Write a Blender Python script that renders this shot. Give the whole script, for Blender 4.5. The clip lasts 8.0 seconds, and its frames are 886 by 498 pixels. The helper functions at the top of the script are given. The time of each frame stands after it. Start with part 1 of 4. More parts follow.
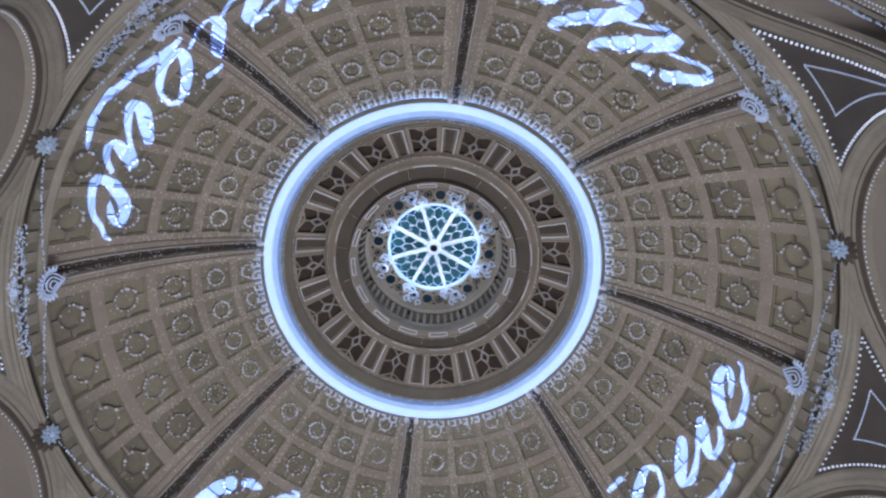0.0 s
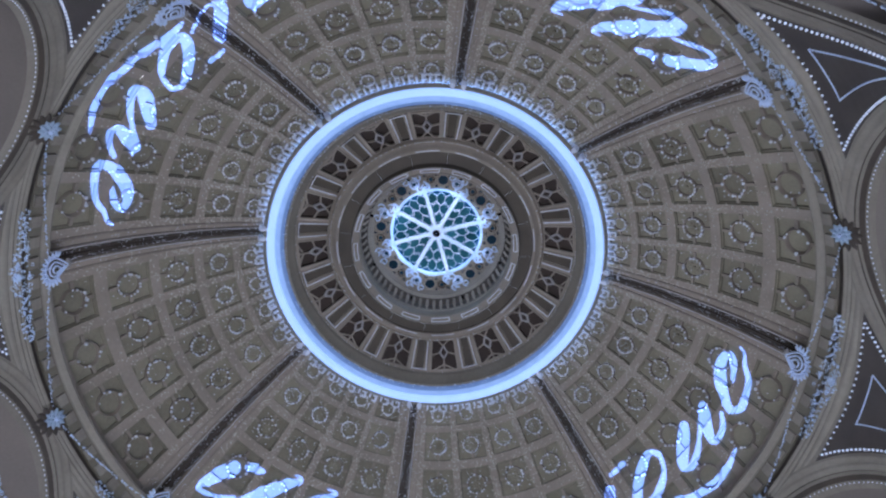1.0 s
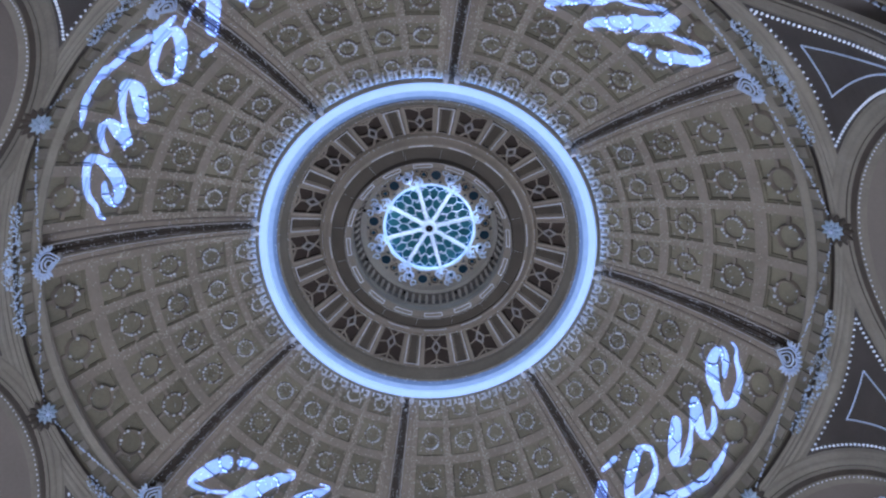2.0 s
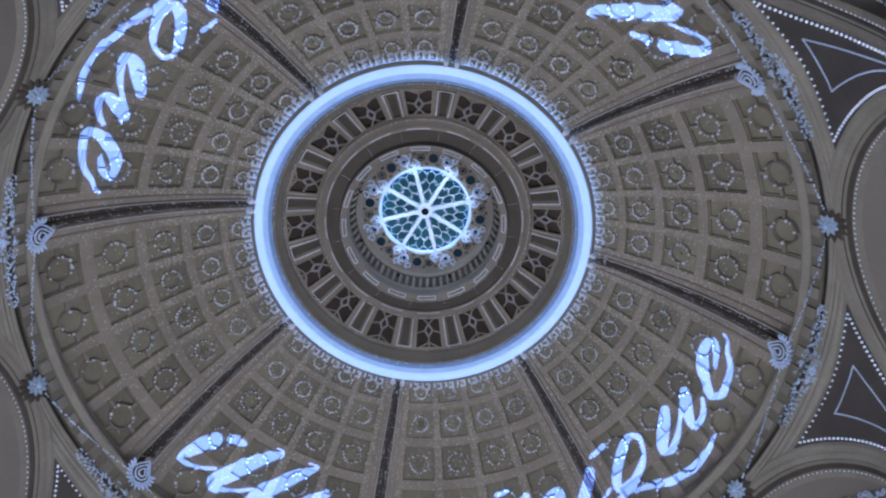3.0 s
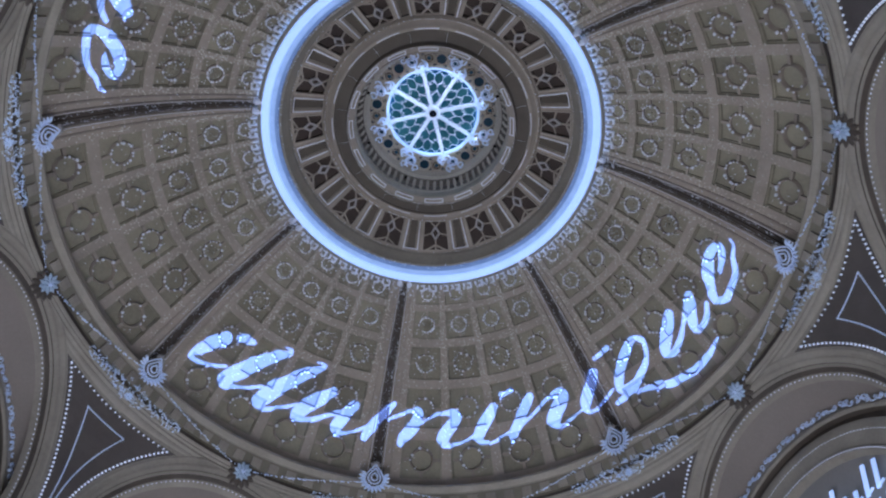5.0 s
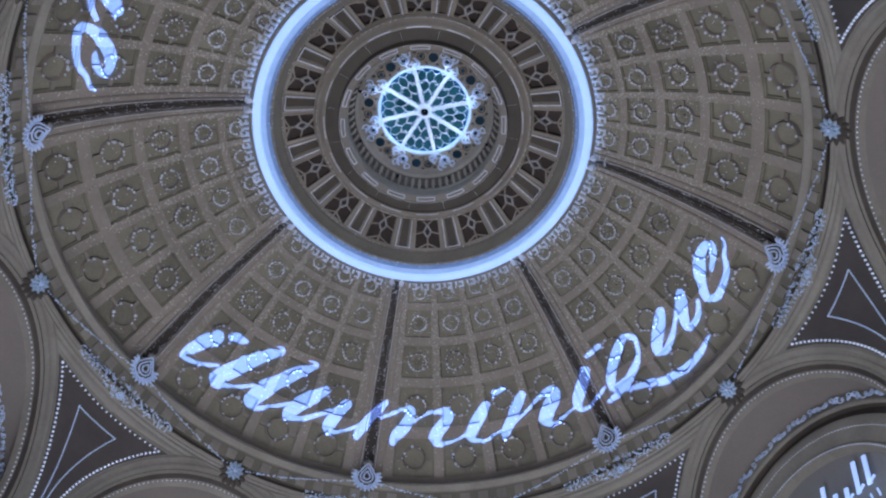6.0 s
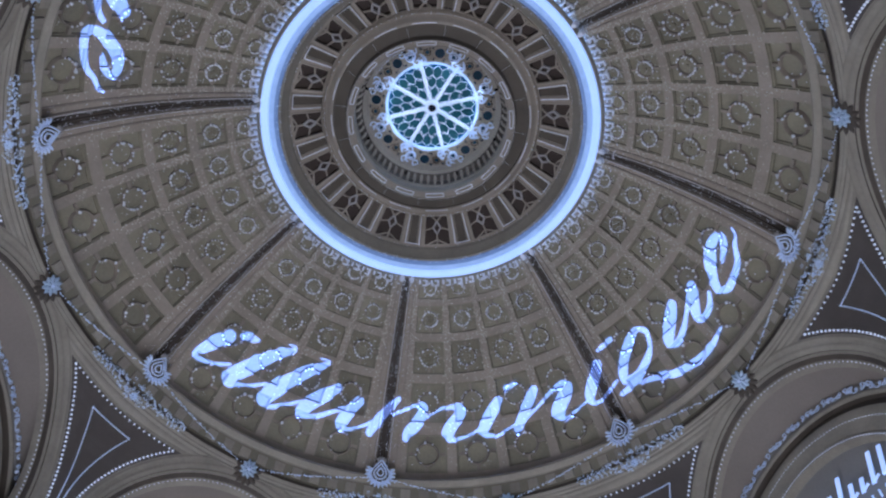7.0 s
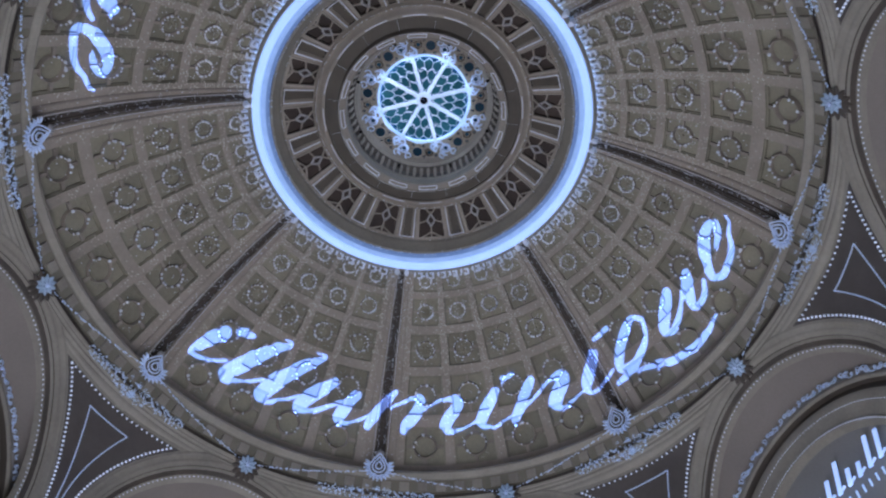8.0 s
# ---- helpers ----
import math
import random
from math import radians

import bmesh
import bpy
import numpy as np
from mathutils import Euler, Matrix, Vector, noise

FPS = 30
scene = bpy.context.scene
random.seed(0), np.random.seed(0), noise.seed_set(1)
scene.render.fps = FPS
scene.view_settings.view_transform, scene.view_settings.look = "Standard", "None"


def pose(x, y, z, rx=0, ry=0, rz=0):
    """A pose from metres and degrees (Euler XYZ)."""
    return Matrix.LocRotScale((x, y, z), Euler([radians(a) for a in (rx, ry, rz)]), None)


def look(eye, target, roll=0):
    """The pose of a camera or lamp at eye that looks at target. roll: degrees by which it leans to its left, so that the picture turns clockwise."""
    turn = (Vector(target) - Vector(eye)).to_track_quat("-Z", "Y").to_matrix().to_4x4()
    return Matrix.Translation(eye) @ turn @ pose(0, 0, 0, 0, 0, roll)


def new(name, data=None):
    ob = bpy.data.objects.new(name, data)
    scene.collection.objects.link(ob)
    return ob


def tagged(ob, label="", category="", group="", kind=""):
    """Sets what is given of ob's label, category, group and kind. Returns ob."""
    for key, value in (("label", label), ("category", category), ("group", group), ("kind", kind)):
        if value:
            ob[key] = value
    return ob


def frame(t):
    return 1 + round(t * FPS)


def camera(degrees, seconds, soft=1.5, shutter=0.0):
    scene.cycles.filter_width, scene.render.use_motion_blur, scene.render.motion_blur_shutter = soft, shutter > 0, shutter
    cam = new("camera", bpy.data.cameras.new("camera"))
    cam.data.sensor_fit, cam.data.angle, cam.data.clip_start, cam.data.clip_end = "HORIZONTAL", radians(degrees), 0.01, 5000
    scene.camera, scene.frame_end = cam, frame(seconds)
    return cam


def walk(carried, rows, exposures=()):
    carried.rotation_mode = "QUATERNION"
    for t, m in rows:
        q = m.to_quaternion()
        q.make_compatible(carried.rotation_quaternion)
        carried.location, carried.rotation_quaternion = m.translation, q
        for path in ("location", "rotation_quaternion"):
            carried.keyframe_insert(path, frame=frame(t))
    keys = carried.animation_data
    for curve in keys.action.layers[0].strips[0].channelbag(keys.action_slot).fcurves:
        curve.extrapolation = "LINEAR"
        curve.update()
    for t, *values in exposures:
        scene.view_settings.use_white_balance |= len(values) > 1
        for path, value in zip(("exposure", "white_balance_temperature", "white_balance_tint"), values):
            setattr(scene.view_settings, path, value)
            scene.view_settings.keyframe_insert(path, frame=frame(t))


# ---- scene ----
cam = camera(50.59, 8.0, soft=2.2)
# seconds, yaw, pitch, roll; the camera turns by hand on one spot
EYE = (-0.836, -12.969, 1.6)
PATH = [
    (0.0, -5.336, 69.819, 2.353),
    (0.5, -5.465, 69.150, 2.315),
    (1.0, -4.986, 68.914, 2.689),
    (1.5, -5.620, 68.741, 1.767),
    (3.0, -7.143, 67.638, 2.447),
    (3.5, -6.272, 66.155, 3.492),
    (4.0, -6.119, 63.775, 3.881),
    (4.5, -6.219, 61.827, 3.807),
    (6.0, -7.848, 61.626, 2.213),
    (6.5, -6.815, 62.158, 2.801),
    (7.0, -6.625, 61.350, 2.347),
    (7.5, -6.975, 60.986, 1.589),
    (8.0, -7.349, 60.892, 0.677),
]
walk(cam, [(t, pose(*EYE, 90 + pitch, 0, yaw) @ pose(0, 0, 0, 0, 0, roll)) for t, yaw, pitch, roll in PATH],
     [(0.0, 0.33, 6150, 17), (0.5, 0.18, 5850, 17), (1.0, 0.09, 5520, 17), (1.5, 0.07, 5520, 17), (3.0, 0.05, 5650, 17), (8.0, 0.05, 5680, 17)])

TAU = 2 * math.pi
H = 1.6                      # floor to the fitted level zero
BAYS = [22.5 + 45 * k for k in range(8)]
RIBS = [45 * k for k in range(8)]
rng = random.Random(7)

# ---------------------------------------------------------------- light
world = bpy.data.worlds.new("interior_world")
world.use_nodes = True
world.node_tree.nodes["Background"].inputs[0].default_value = (0.02, 0.022, 0.03, 1)
world.node_tree.nodes["Background"].inputs[1].default_value = 0.3
scene.world = world


def lamp(name, kind, m, power, colour, **settings):
    data = bpy.data.lights.new(name, kind)
    data.energy, data.color = power, colour
    if "size" in settings:
        data.shape, data.size = "DISK", settings["size"]
    if "radius" in settings:
        data.shadow_soft_size = settings["radius"]
    if "cone" in settings:
        data.spot_size, data.spot_blend = radians(settings["cone"]), 0.05
    ob = new(name, data)
    ob.matrix_world = m
    return ob


FILL_POWER = 462
for k in range(8):           # fill lamps added on the floor, turned up, for the light from below
    a = radians(45 * k + 22.5)
    lamp("floor_fill_lamp", "AREA", look((3.6 * math.cos(a), 3.6 * math.sin(a), 0.62), (1.5 * math.cos(a), 1.5 * math.sin(a), 30)),
         FILL_POWER, (0.91, 0.93, 1.0), size=1.1)
for k in range(8):           # unseen fill lamps added behind the arches to lift the vaults
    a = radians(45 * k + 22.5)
    lamp("vault_fill_lamp", "AREA", look((13.9 * math.cos(a), 13.9 * math.sin(a), 9.0), (13.9 * math.cos(a), 13.9 * math.sin(a), 26)), 85, (1.0, 0.93, 0.88), size=0.8)
# the lettering projector on the axis
lamp("projector_lamp", "SPOT", look((0, 0, 1.0), (0, 0, 30)), 320000, (0.165, 0.315, 1.0), radius=0.0005, cone=62)
# lamp added above the coloured glass to light it from behind
lamp("glass_backlight", "AREA", look((0, 0, 39.5), (0, 0, 30)), 230, (0.70, 0.92, 1.0), size=3.0)


for k in range(8):           # small spots added in the lantern rim to brighten the glass ribs
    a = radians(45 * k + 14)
    lamp("lantern_fill_spot", "SPOT", look((2.62 * math.cos(a), 2.62 * math.sin(a), 36.3), (-0.4 * math.cos(a), -0.4 * math.sin(a), 37.1)), 80, (0.62, 0.80, 1.0), radius=0.04, cone=76)


# ---------------------------------------------------------------- materials
def material(name, colour, second=None, rough=0.7, metal=0.0, scale=3.0, fine=12.0, bump=0.2, spread=0.2, emit=0.0, emit_colour=None, specular=0.4):
    m = bpy.data.materials.new(name)
    m.use_nodes = True
    nt = m.node_tree
    n, link = nt.nodes, nt.links
    bsdf = n["Principled BSDF"]
    bsdf.inputs["Roughness"].default_value = rough
    bsdf.inputs["Metallic"].default_value = metal
    bsdf.inputs["Specular IOR Level"].default_value = specular
    co = n.new("ShaderNodeTexCoord")
    big, small = n.new("ShaderNodeTexNoise"), n.new("ShaderNodeTexNoise")
    big.inputs["Scale"].default_value, small.inputs["Scale"].default_value = scale * 0.3, fine
    big.inputs["Detail"].default_value, small.inputs["Detail"].default_value = 5, 3
    geo = n.new("ShaderNodeNewGeometry")
    link.new(geo.outputs["Position"], big.inputs["Vector"])
    link.new(co.outputs["Object"], small.inputs["Vector"])
    second = second or [c * 0.72 for c in colour]
    mix = n.new("ShaderNodeMixRGB")
    mix.inputs[1].default_value, mix.inputs[2].default_value = (*colour, 1), (*second, 1)
    ramp = n.new("ShaderNodeValToRGB")
    ramp.color_ramp.elements[0].position, ramp.color_ramp.elements[1].position = 0.35, 0.7
    link.new(big.outputs["Fac"], ramp.inputs["Fac"])
    link.new(ramp.outputs["Color"], mix.inputs[0])
    info = n.new("ShaderNodeObjectInfo")
    hsv = n.new("ShaderNodeHueSaturation")
    value = n.new("ShaderNodeMapRange")
    value.inputs["To Min"].default_value, value.inputs["To Max"].default_value = 1 - spread, 1 + spread
    blend = n.new("ShaderNodeMath")
    blend.operation = "MULTIPLY_ADD"
    blend.inputs[1].default_value, blend.inputs[2].default_value = 0.5, 0.0
    add = n.new("ShaderNodeMath")
    link.new(small.outputs["Fac"], blend.inputs[0])
    half = n.new("ShaderNodeMath")
    half.operation, half.inputs[1].default_value = "MULTIPLY", 0.5
    link.new(info.outputs["Random"], half.inputs[0])
    link.new(blend.outputs[0], add.inputs[0])
    link.new(half.outputs[0], add.inputs[1])
    link.new(add.outputs[0], value.inputs["Value"])
    link.new(value.outputs["Result"], hsv.inputs["Value"])
    link.new(mix.outputs[0], hsv.inputs["Color"])
    link.new(hsv.outputs["Color"], bsdf.inputs["Base Color"])
    if bump:
        b = n.new("ShaderNodeBump")
        b.inputs["Strength"].default_value, b.inputs["Distance"].default_value = bump, 0.02
        link.new(small.outputs["Fac"], b.inputs["Height"])
        link.new(b.outputs["Normal"], bsdf.inputs["Normal"])
    if emit:
        bsdf.inputs["Emission Color"].default_value = (*(emit_colour or colour), 1)
        bsdf.inputs["Emission Strength"].default_value = emit
    return m


def glass_material(name, colour, second):
    m = bpy.data.materials.new(name)
    m.use_nodes = True
    n, link = m.node_tree.nodes, m.node_tree.links
    bsdf, out = n["Principled BSDF"], n["Material Output"]
    bsdf.inputs["Roughness"].default_value = 0.25
    noise_node, info, mix = n.new("ShaderNodeTexNoise"), n.new("ShaderNodeObjectInfo"), n.new("ShaderNodeMixRGB")
    noise_node.inputs["Scale"].default_value = 4.0
    total = n.new("ShaderNodeMath")
    total.operation = "MULTIPLY_ADD"
    total.inputs[1].default_value = 0.6
    link.new(info.outputs["Random"], total.inputs[0])
    half = n.new("ShaderNodeMath")
    half.operation, half.inputs[1].default_value = "MULTIPLY", 0.5
    link.new(noise_node.outputs["Fac"], half.inputs[0])
    link.new(half.outputs[0], total.inputs[2])
    link.new(total.outputs[0], mix.inputs[0])
    mix.inputs[1].default_value, mix.inputs[2].default_value = (*colour, 1), (*second, 1)
    link.new(mix.outputs[0], bsdf.inputs["Base Color"])
    see, both = n.new("ShaderNodeBsdfTranslucent"), n.new("ShaderNodeMixShader")
    link.new(mix.outputs[0], see.inputs["Color"])
    both.inputs[0].default_value = 0.75
    link.new(bsdf.outputs[0], both.inputs[1])
    link.new(see.outputs[0], both.inputs[2])
    link.new(both.outputs[0], out.inputs["Surface"])
    return m


PLASTER = material("plaster_stone_grey", (0.288, 0.262, 0.208), (0.234, 0.213, 0.169), rough=0.75, spread=0.32, fine=8.0)
LATTICE = material("plaster_rosy_brown", (0.316, 0.272, 0.216), (0.256, 0.220, 0.174), rough=0.7, spread=0.32, fine=8.0)
COFFER = material("plaster_olive", (0.270, 0.248, 0.176), (0.214, 0.197, 0.141), rough=0.75, spread=0.36, fine=9.0)
# lighter grey, with the faint haze round the projected lettering put in
LUNETTE = material("lunette_haze_paint", (0.29, 0.28, 0.262), (0.245, 0.236, 0.222), rough=0.8, scale=1.0)
DRUM = material("drum_plaster", (0.352, 0.310, 0.248), (0.282, 0.248, 0.197), rough=0.7, spread=0.3, fine=8.0)
VAULT = material("painted_vault", (0.228, 0.198, 0.166), (0.190, 0.165, 0.139), rough=0.8, scale=1.0)
DARK = material("dark_umber_paint", (0.082, 0.067, 0.050), (0.053, 0.044, 0.034), rough=0.55)
FRIEZE = material("olive_frieze_paint", (0.215, 0.194, 0.142), (0.168, 0.153, 0.111), rough=0.7)
UMBER = material("umber_paint", (0.108, 0.091, 0.066), (0.080, 0.068, 0.050), rough=0.65)
SLATE = material("slate_panel_paint", (0.097, 0.085, 0.072), (0.076, 0.066, 0.057), rough=0.6)
# the blue light on the white ornaments is put into their colour
WHITE = material("white_ornament_blue_lit", (0.66, 0.78, 0.97), (0.52, 0.64, 0.86), rough=0.4, bump=0.05)
# extra bright white: cove light and glints put into the colour
FRET = material("white_lit_paint", (0.86, 0.90, 0.98), rough=0.45, bump=0)
COLLAR = material("pale_collar_plaster", (0.40, 0.39, 0.37), (0.31, 0.30, 0.29), rough=0.6)
# silver and boss colours carry the same blue light as a tint
SILVER = material("silver_ornament_blue_lit", (0.66, 0.79, 0.96), (0.50, 0.64, 0.84), rough=0.35, metal=0.1)
BOSS = material("boss_plaster_blue_lit", (0.42, 0.54, 0.68), (0.28, 0.38, 0.50), rough=0.45)
# bright white puts the sparkle of light into the beads
STUD = material("white_sparkle_stud", (0.83, 0.85, 0.88), (0.69, 0.73, 0.79), rough=0.25, bump=0)
# pale gilt for the balls that stand for glints
GILT = material("gilt_glints", (0.85, 0.82, 0.70), (0.75, 0.70, 0.55), rough=0.25, metal=0.2, bump=0)
# white beads given a bluish glow so that they look brightly lit
BEAD_GLOW = material("glowing_bead_white", (0.85, 0.88, 0.95), rough=0.3, bump=0, emit=0.28, emit_colour=(0.66, 0.78, 1.0))
COVE = material("cove_diffuser", (0.3, 0.33, 0.4), rough=0.5, bump=0, spread=0.05, emit=0.92, emit_colour=(0.39, 0.60, 1.0))
# strong glow for a hidden strip added to light the fret
STRIP = material("fret_fill_glow", (0.5, 0.6, 0.8), rough=0.4, bump=0, spread=0.05, emit=4.0, emit_colour=(0.36, 0.58, 1.0))
# no second tube: the tube's spilled light is put in as glow
COVE_MID = material("cove_spill_glow", (0.24, 0.28, 0.36), rough=0.5, scale=8.0, emit=0.52, emit_colour=(0.34, 0.57, 1.0))
# weaker glow further in, painting the fall-off of the cove light
COVE_PAINT = material("cove_reflector_glow", (0.16, 0.20, 0.30), (0.12, 0.15, 0.24), rough=0.6, scale=6.0, emit=0.26, emit_colour=(0.28, 0.50, 1.0))
# dark brown stands for the shade inside the grille openings
OPEN_DARK = material("grille_shade", (0.078, 0.058, 0.046), (0.052, 0.040, 0.033), rough=0.9, bump=0)
BLACK = material("black_metal", (0.008, 0.008, 0.008), rough=0.9, bump=0, specular=0.05)
STONE = material("floor_stone", (0.42, 0.39, 0.35), (0.33, 0.30, 0.27), rough=0.35)
LEAD = material("white_glazing_bar", (0.80, 0.86, 0.92), (0.66, 0.75, 0.84), rough=0.4, bump=0.03)
TEAL = glass_material("teal_glass", (0.016, 0.085, 0.09), (0.07, 0.23, 0.23))
BLUE = glass_material("deep_blue_glass", (0.015, 0.055, 0.095), (0.04, 0.12, 0.19))


# ---------------------------------------------------------------- mesh helpers
def P(az, r, z):
    """A place by azimuth in degrees, radius and height over the fitted level zero."""
    a = radians(az)
    return Vector((r * math.cos(a), r * math.sin(a), z + H))


class Geo:
    def __init__(self):
        self.v, self.f = [], []

    def add(self, verts, faces):
        o = len(self.v)
        self.v += [tuple(p) for p in verts]
        self.f += [tuple(i + o for i in q) for q in faces]

    def grid(self, rows, closed=False):
        """Quads over rows of points."""
        n = len(rows[0])
        faces = []
        for i in range(len(rows) - (0 if closed else 1)):
            j = (i + 1) % len(rows)
            faces += [(i * n + k, i * n + k + 1, j * n + k + 1, j * n + k) for k in range(n - 1)]
        self.add([p for row in rows for p in row], faces)

    def lathe(self, profile, a0=0.0, a1=360.0, steps=192):
        full = a1 - a0 > 359.9
        count = steps if full else max(1, steps) + 1
        self.grid([[P(a0 + (a1 - a0) * i / steps, r, z) for r, z in profile] for i in range(count)], closed=full)

    def box(self, m, sx, sy, sz, taper=1.0):
        pts = [m @ Vector((x * sx / 2 * (taper if z > 0 else 1), y * sy / 2 * (taper if z > 0 else 1), z * sz / 2))
               for z in (-1, 1) for x, y in ((-1, -1), (1, -1), (1, 1), (-1, 1))]
        self.add(pts, [(3, 2, 1, 0), (4, 5, 6, 7), (0, 1, 5, 4), (1, 2, 6, 5), (2, 3, 7, 6), (3, 0, 4, 7)])

    def bar(self, p, q, w, h, up):
        """A bar from p to q, w wide, h deep along up."""
        p, q, up = Vector(p), Vector(q), Vector(up).normalized()
        d = (q - p).normalized()
        side = d.cross(up).normalized() * w / 2
        up = side.cross(d).normalized() * h / 2
        ring = (side + up, -side + up, -side - up, side - up)
        self.add([p + o for o in ring] + [q + o for o in ring], [(0, 1, 2, 3), (7, 6, 5, 4), (0, 4, 5, 1), (1, 5, 6, 2), (2, 6, 7, 3), (3, 7, 4, 0)])

    def tube(self, pts, radius, sides=6, closed=False):
        pts = [Vector(p) for p in pts]
        n = len(pts)
        rows = []
        for i, p in enumerate(pts):
            a = pts[i - 1] if (i or closed) else p
            b = pts[(i + 1) % n] if (i < n - 1 or closed) else p
            d = (b - a).normalized()
            s = d.cross(Vector((0.31, 0.22, 0.93))).normalized()
            u = s.cross(d)
            rr = radius(i / max(1, n - 1)) if callable(radius) else radius
            rows.append([p + (s * math.cos(TAU * k / sides) + u * math.sin(TAU * k / sides)) * rr for k in range(sides + 1)])
        self.grid(rows, closed)

    def ball(self, c, r, flat=None):
        """A small twenty-faced bead."""
        g = (1 + 5 ** 0.5) / 2
        s = r / math.sqrt(1 + g * g)
        pts = [(-1, g, 0), (1, g, 0), (-1, -g, 0), (1, -g, 0), (0, -1, g), (0, 1, g), (0, -1, -g), (0, 1, -g), (g, 0, -1), (g, 0, 1), (-g, 0, -1), (-g, 0, 1)]
        self.add([Vector(c) + Vector(p) * s for p in pts],
                 [(0, 11, 5), (0, 5, 1), (0, 1, 7), (0, 7, 10), (0, 10, 11), (1, 5, 9), (5, 11, 4), (11, 10, 2), (10, 7, 6), (7, 1, 8),
                  (3, 9, 4), (3, 4, 2), (3, 2, 6), (3, 6, 8), (3, 8, 9), (4, 9, 5), (2, 4, 11), (6, 2, 10), (8, 6, 7), (9, 8, 1)])

    def petal(self, m, length, width, lift, curl=0.3):
        """A leaf along local x with a raised middle; local z is its front."""
        rows = []
        for i in range(7):
            t = i / 6
            w = width * (math.sin(math.pi * min(1, t * 0.92 + 0.08)) ** 0.7) / 2
            z = lift * math.sin(math.pi * t * 0.85) + curl * length * t * t * 0.3
            rows.append([m @ Vector((length * t, w * y, z - lift * 0.7 * y * y)) for y in (-1, -0.5, 0, 0.5, 1)])
        self.grid(rows)

    def mesh(self, name, mat, smooth=False):
        me = bpy.data.meshes.new(name)
        me.from_pydata(self.v, [], self.f)
        bm = bmesh.new()
        bm.from_mesh(me)
        bmesh.ops.remove_doubles(bm, verts=bm.verts, dist=0.0004)
        bmesh.ops.recalc_face_normals(bm, faces=bm.faces)
        bm.to_mesh(me)
        bm.free()
        me.materials.append(mat)
        if smooth:
            me.polygons.foreach_set("use_smooth", [True] * len(me.polygons))
            me.set_sharp_from_angle(angle=radians(38))
        return me


def part(name, g, mat, parent=None, label="", smooth=False, kind=""):
    """One mesh object of its own, under a thing or a part."""
    ob = new(name, g.mesh(name, mat, smooth) if isinstance(g, Geo) else g)
    if parent:
        ob.parent = parent
    return tagged(ob, label=label, kind=kind)


def frame_at(origin, out, up):
    """A pose whose z axis is out and whose y axis is near up."""
    z = Vector(out).normalized()
    x = Vector(up).cross(z).normalized()
    y = z.cross(x)
    m = Matrix((x, y, z)).transposed().to_4x4()
    m.translation = origin
    return m


def spin(az):
    return Matrix.Rotation(radians(az), 4, "Z")


# the meridian of the coffered dome: a circle off the axis
DR, DZ, DA = -0.663, 18.549, 16.42


def D(az, phi, out=0.0):
    """A place on the dome by azimuth and meridian angle; out is behind the face."""
    p = radians(phi)
    return P(az, DR + (DA + out) * math.cos(p), DZ + (DA + out) * math.sin(p))


def D_in(az, phi):
    """The way from the dome's face into the room."""
    p, a = radians(phi), radians(az)
    return -Vector((math.cos(p) * math.cos(a), math.cos(p) * math.sin(a), math.sin(p)))


# ---------------------------------------------------------------- floor and closing walls
g = Geo()
g.lathe([(0.01, -H), (6, -H), (12, -H), (21, -H)], steps=96)
tagged(part("floor", g, STONE), "pale stone floor of the rotunda", "floor", kind="structure")
g = Geo()
g.lathe([(20.5, -H), (20.5, 28.0), (14.2, 28.6), (12.95, 28.6)], steps=96)
g.lathe([(21.0, 28.9), (21.0, -H)], steps=96)
tagged(part("wall_outer", g, PLASTER), "plain plaster wall closing the galleries", "wall", kind="structure")

# ---------------------------------------------------------------- coffered dome
ROWS = [(36.2, 41.5), (43.2, 48.7), (50.0, 54.6), (55.8, 59.75), (60.7, 63.65)]
PITCH, OPEN = 9.437, 7.62
COLS = [(-1.5 + i) * PITCH for i in range(4)]
RIB_HALF = 1.3

g = Geo()
phis = [35.0] + [e for row in ROWS for e in row] + [64.45]
for bay in BAYS:
    azs = [bay - 22.5 + RIB_HALF]
    for c in COLS:
        azs += [bay + c - OPEN / 2, bay + c + OPEN / 2]
    azs.append(bay + 22.5 - RIB_HALF)
    for i in range(len(azs) - 1):
        for j in range(len(phis) - 1):
            if i % 2 and j % 2:
                continue
            na = max(1, int((azs[i + 1] - azs[i]) / 2.0))
            nb = max(1, int((phis[j + 1] - phis[j]) / 2.5))
            g.grid([[D(azs[i] + (azs[i + 1] - azs[i]) * a / na, phis[j] + (phis[j + 1] - phis[j]) * b / nb) for b in range(nb + 1)] for a in range(na + 1)])
dome = tagged(part("dome_ceiling", g, LATTICE, smooth=True), "coffered plaster dome in brown and olive", "dome", kind="structure")

# closing shell behind the coffers
g = Geo()
g.lathe([(DR + (DA + 0.75) * math.cos(radians(p)), DZ + (DA + 0.75) * math.sin(radians(p))) for p in range(34, 69, 3)], steps=96)
tagged(part("dome_outer_shell", g, UMBER), "plain shell behind the coffers", "dome", kind="structure")


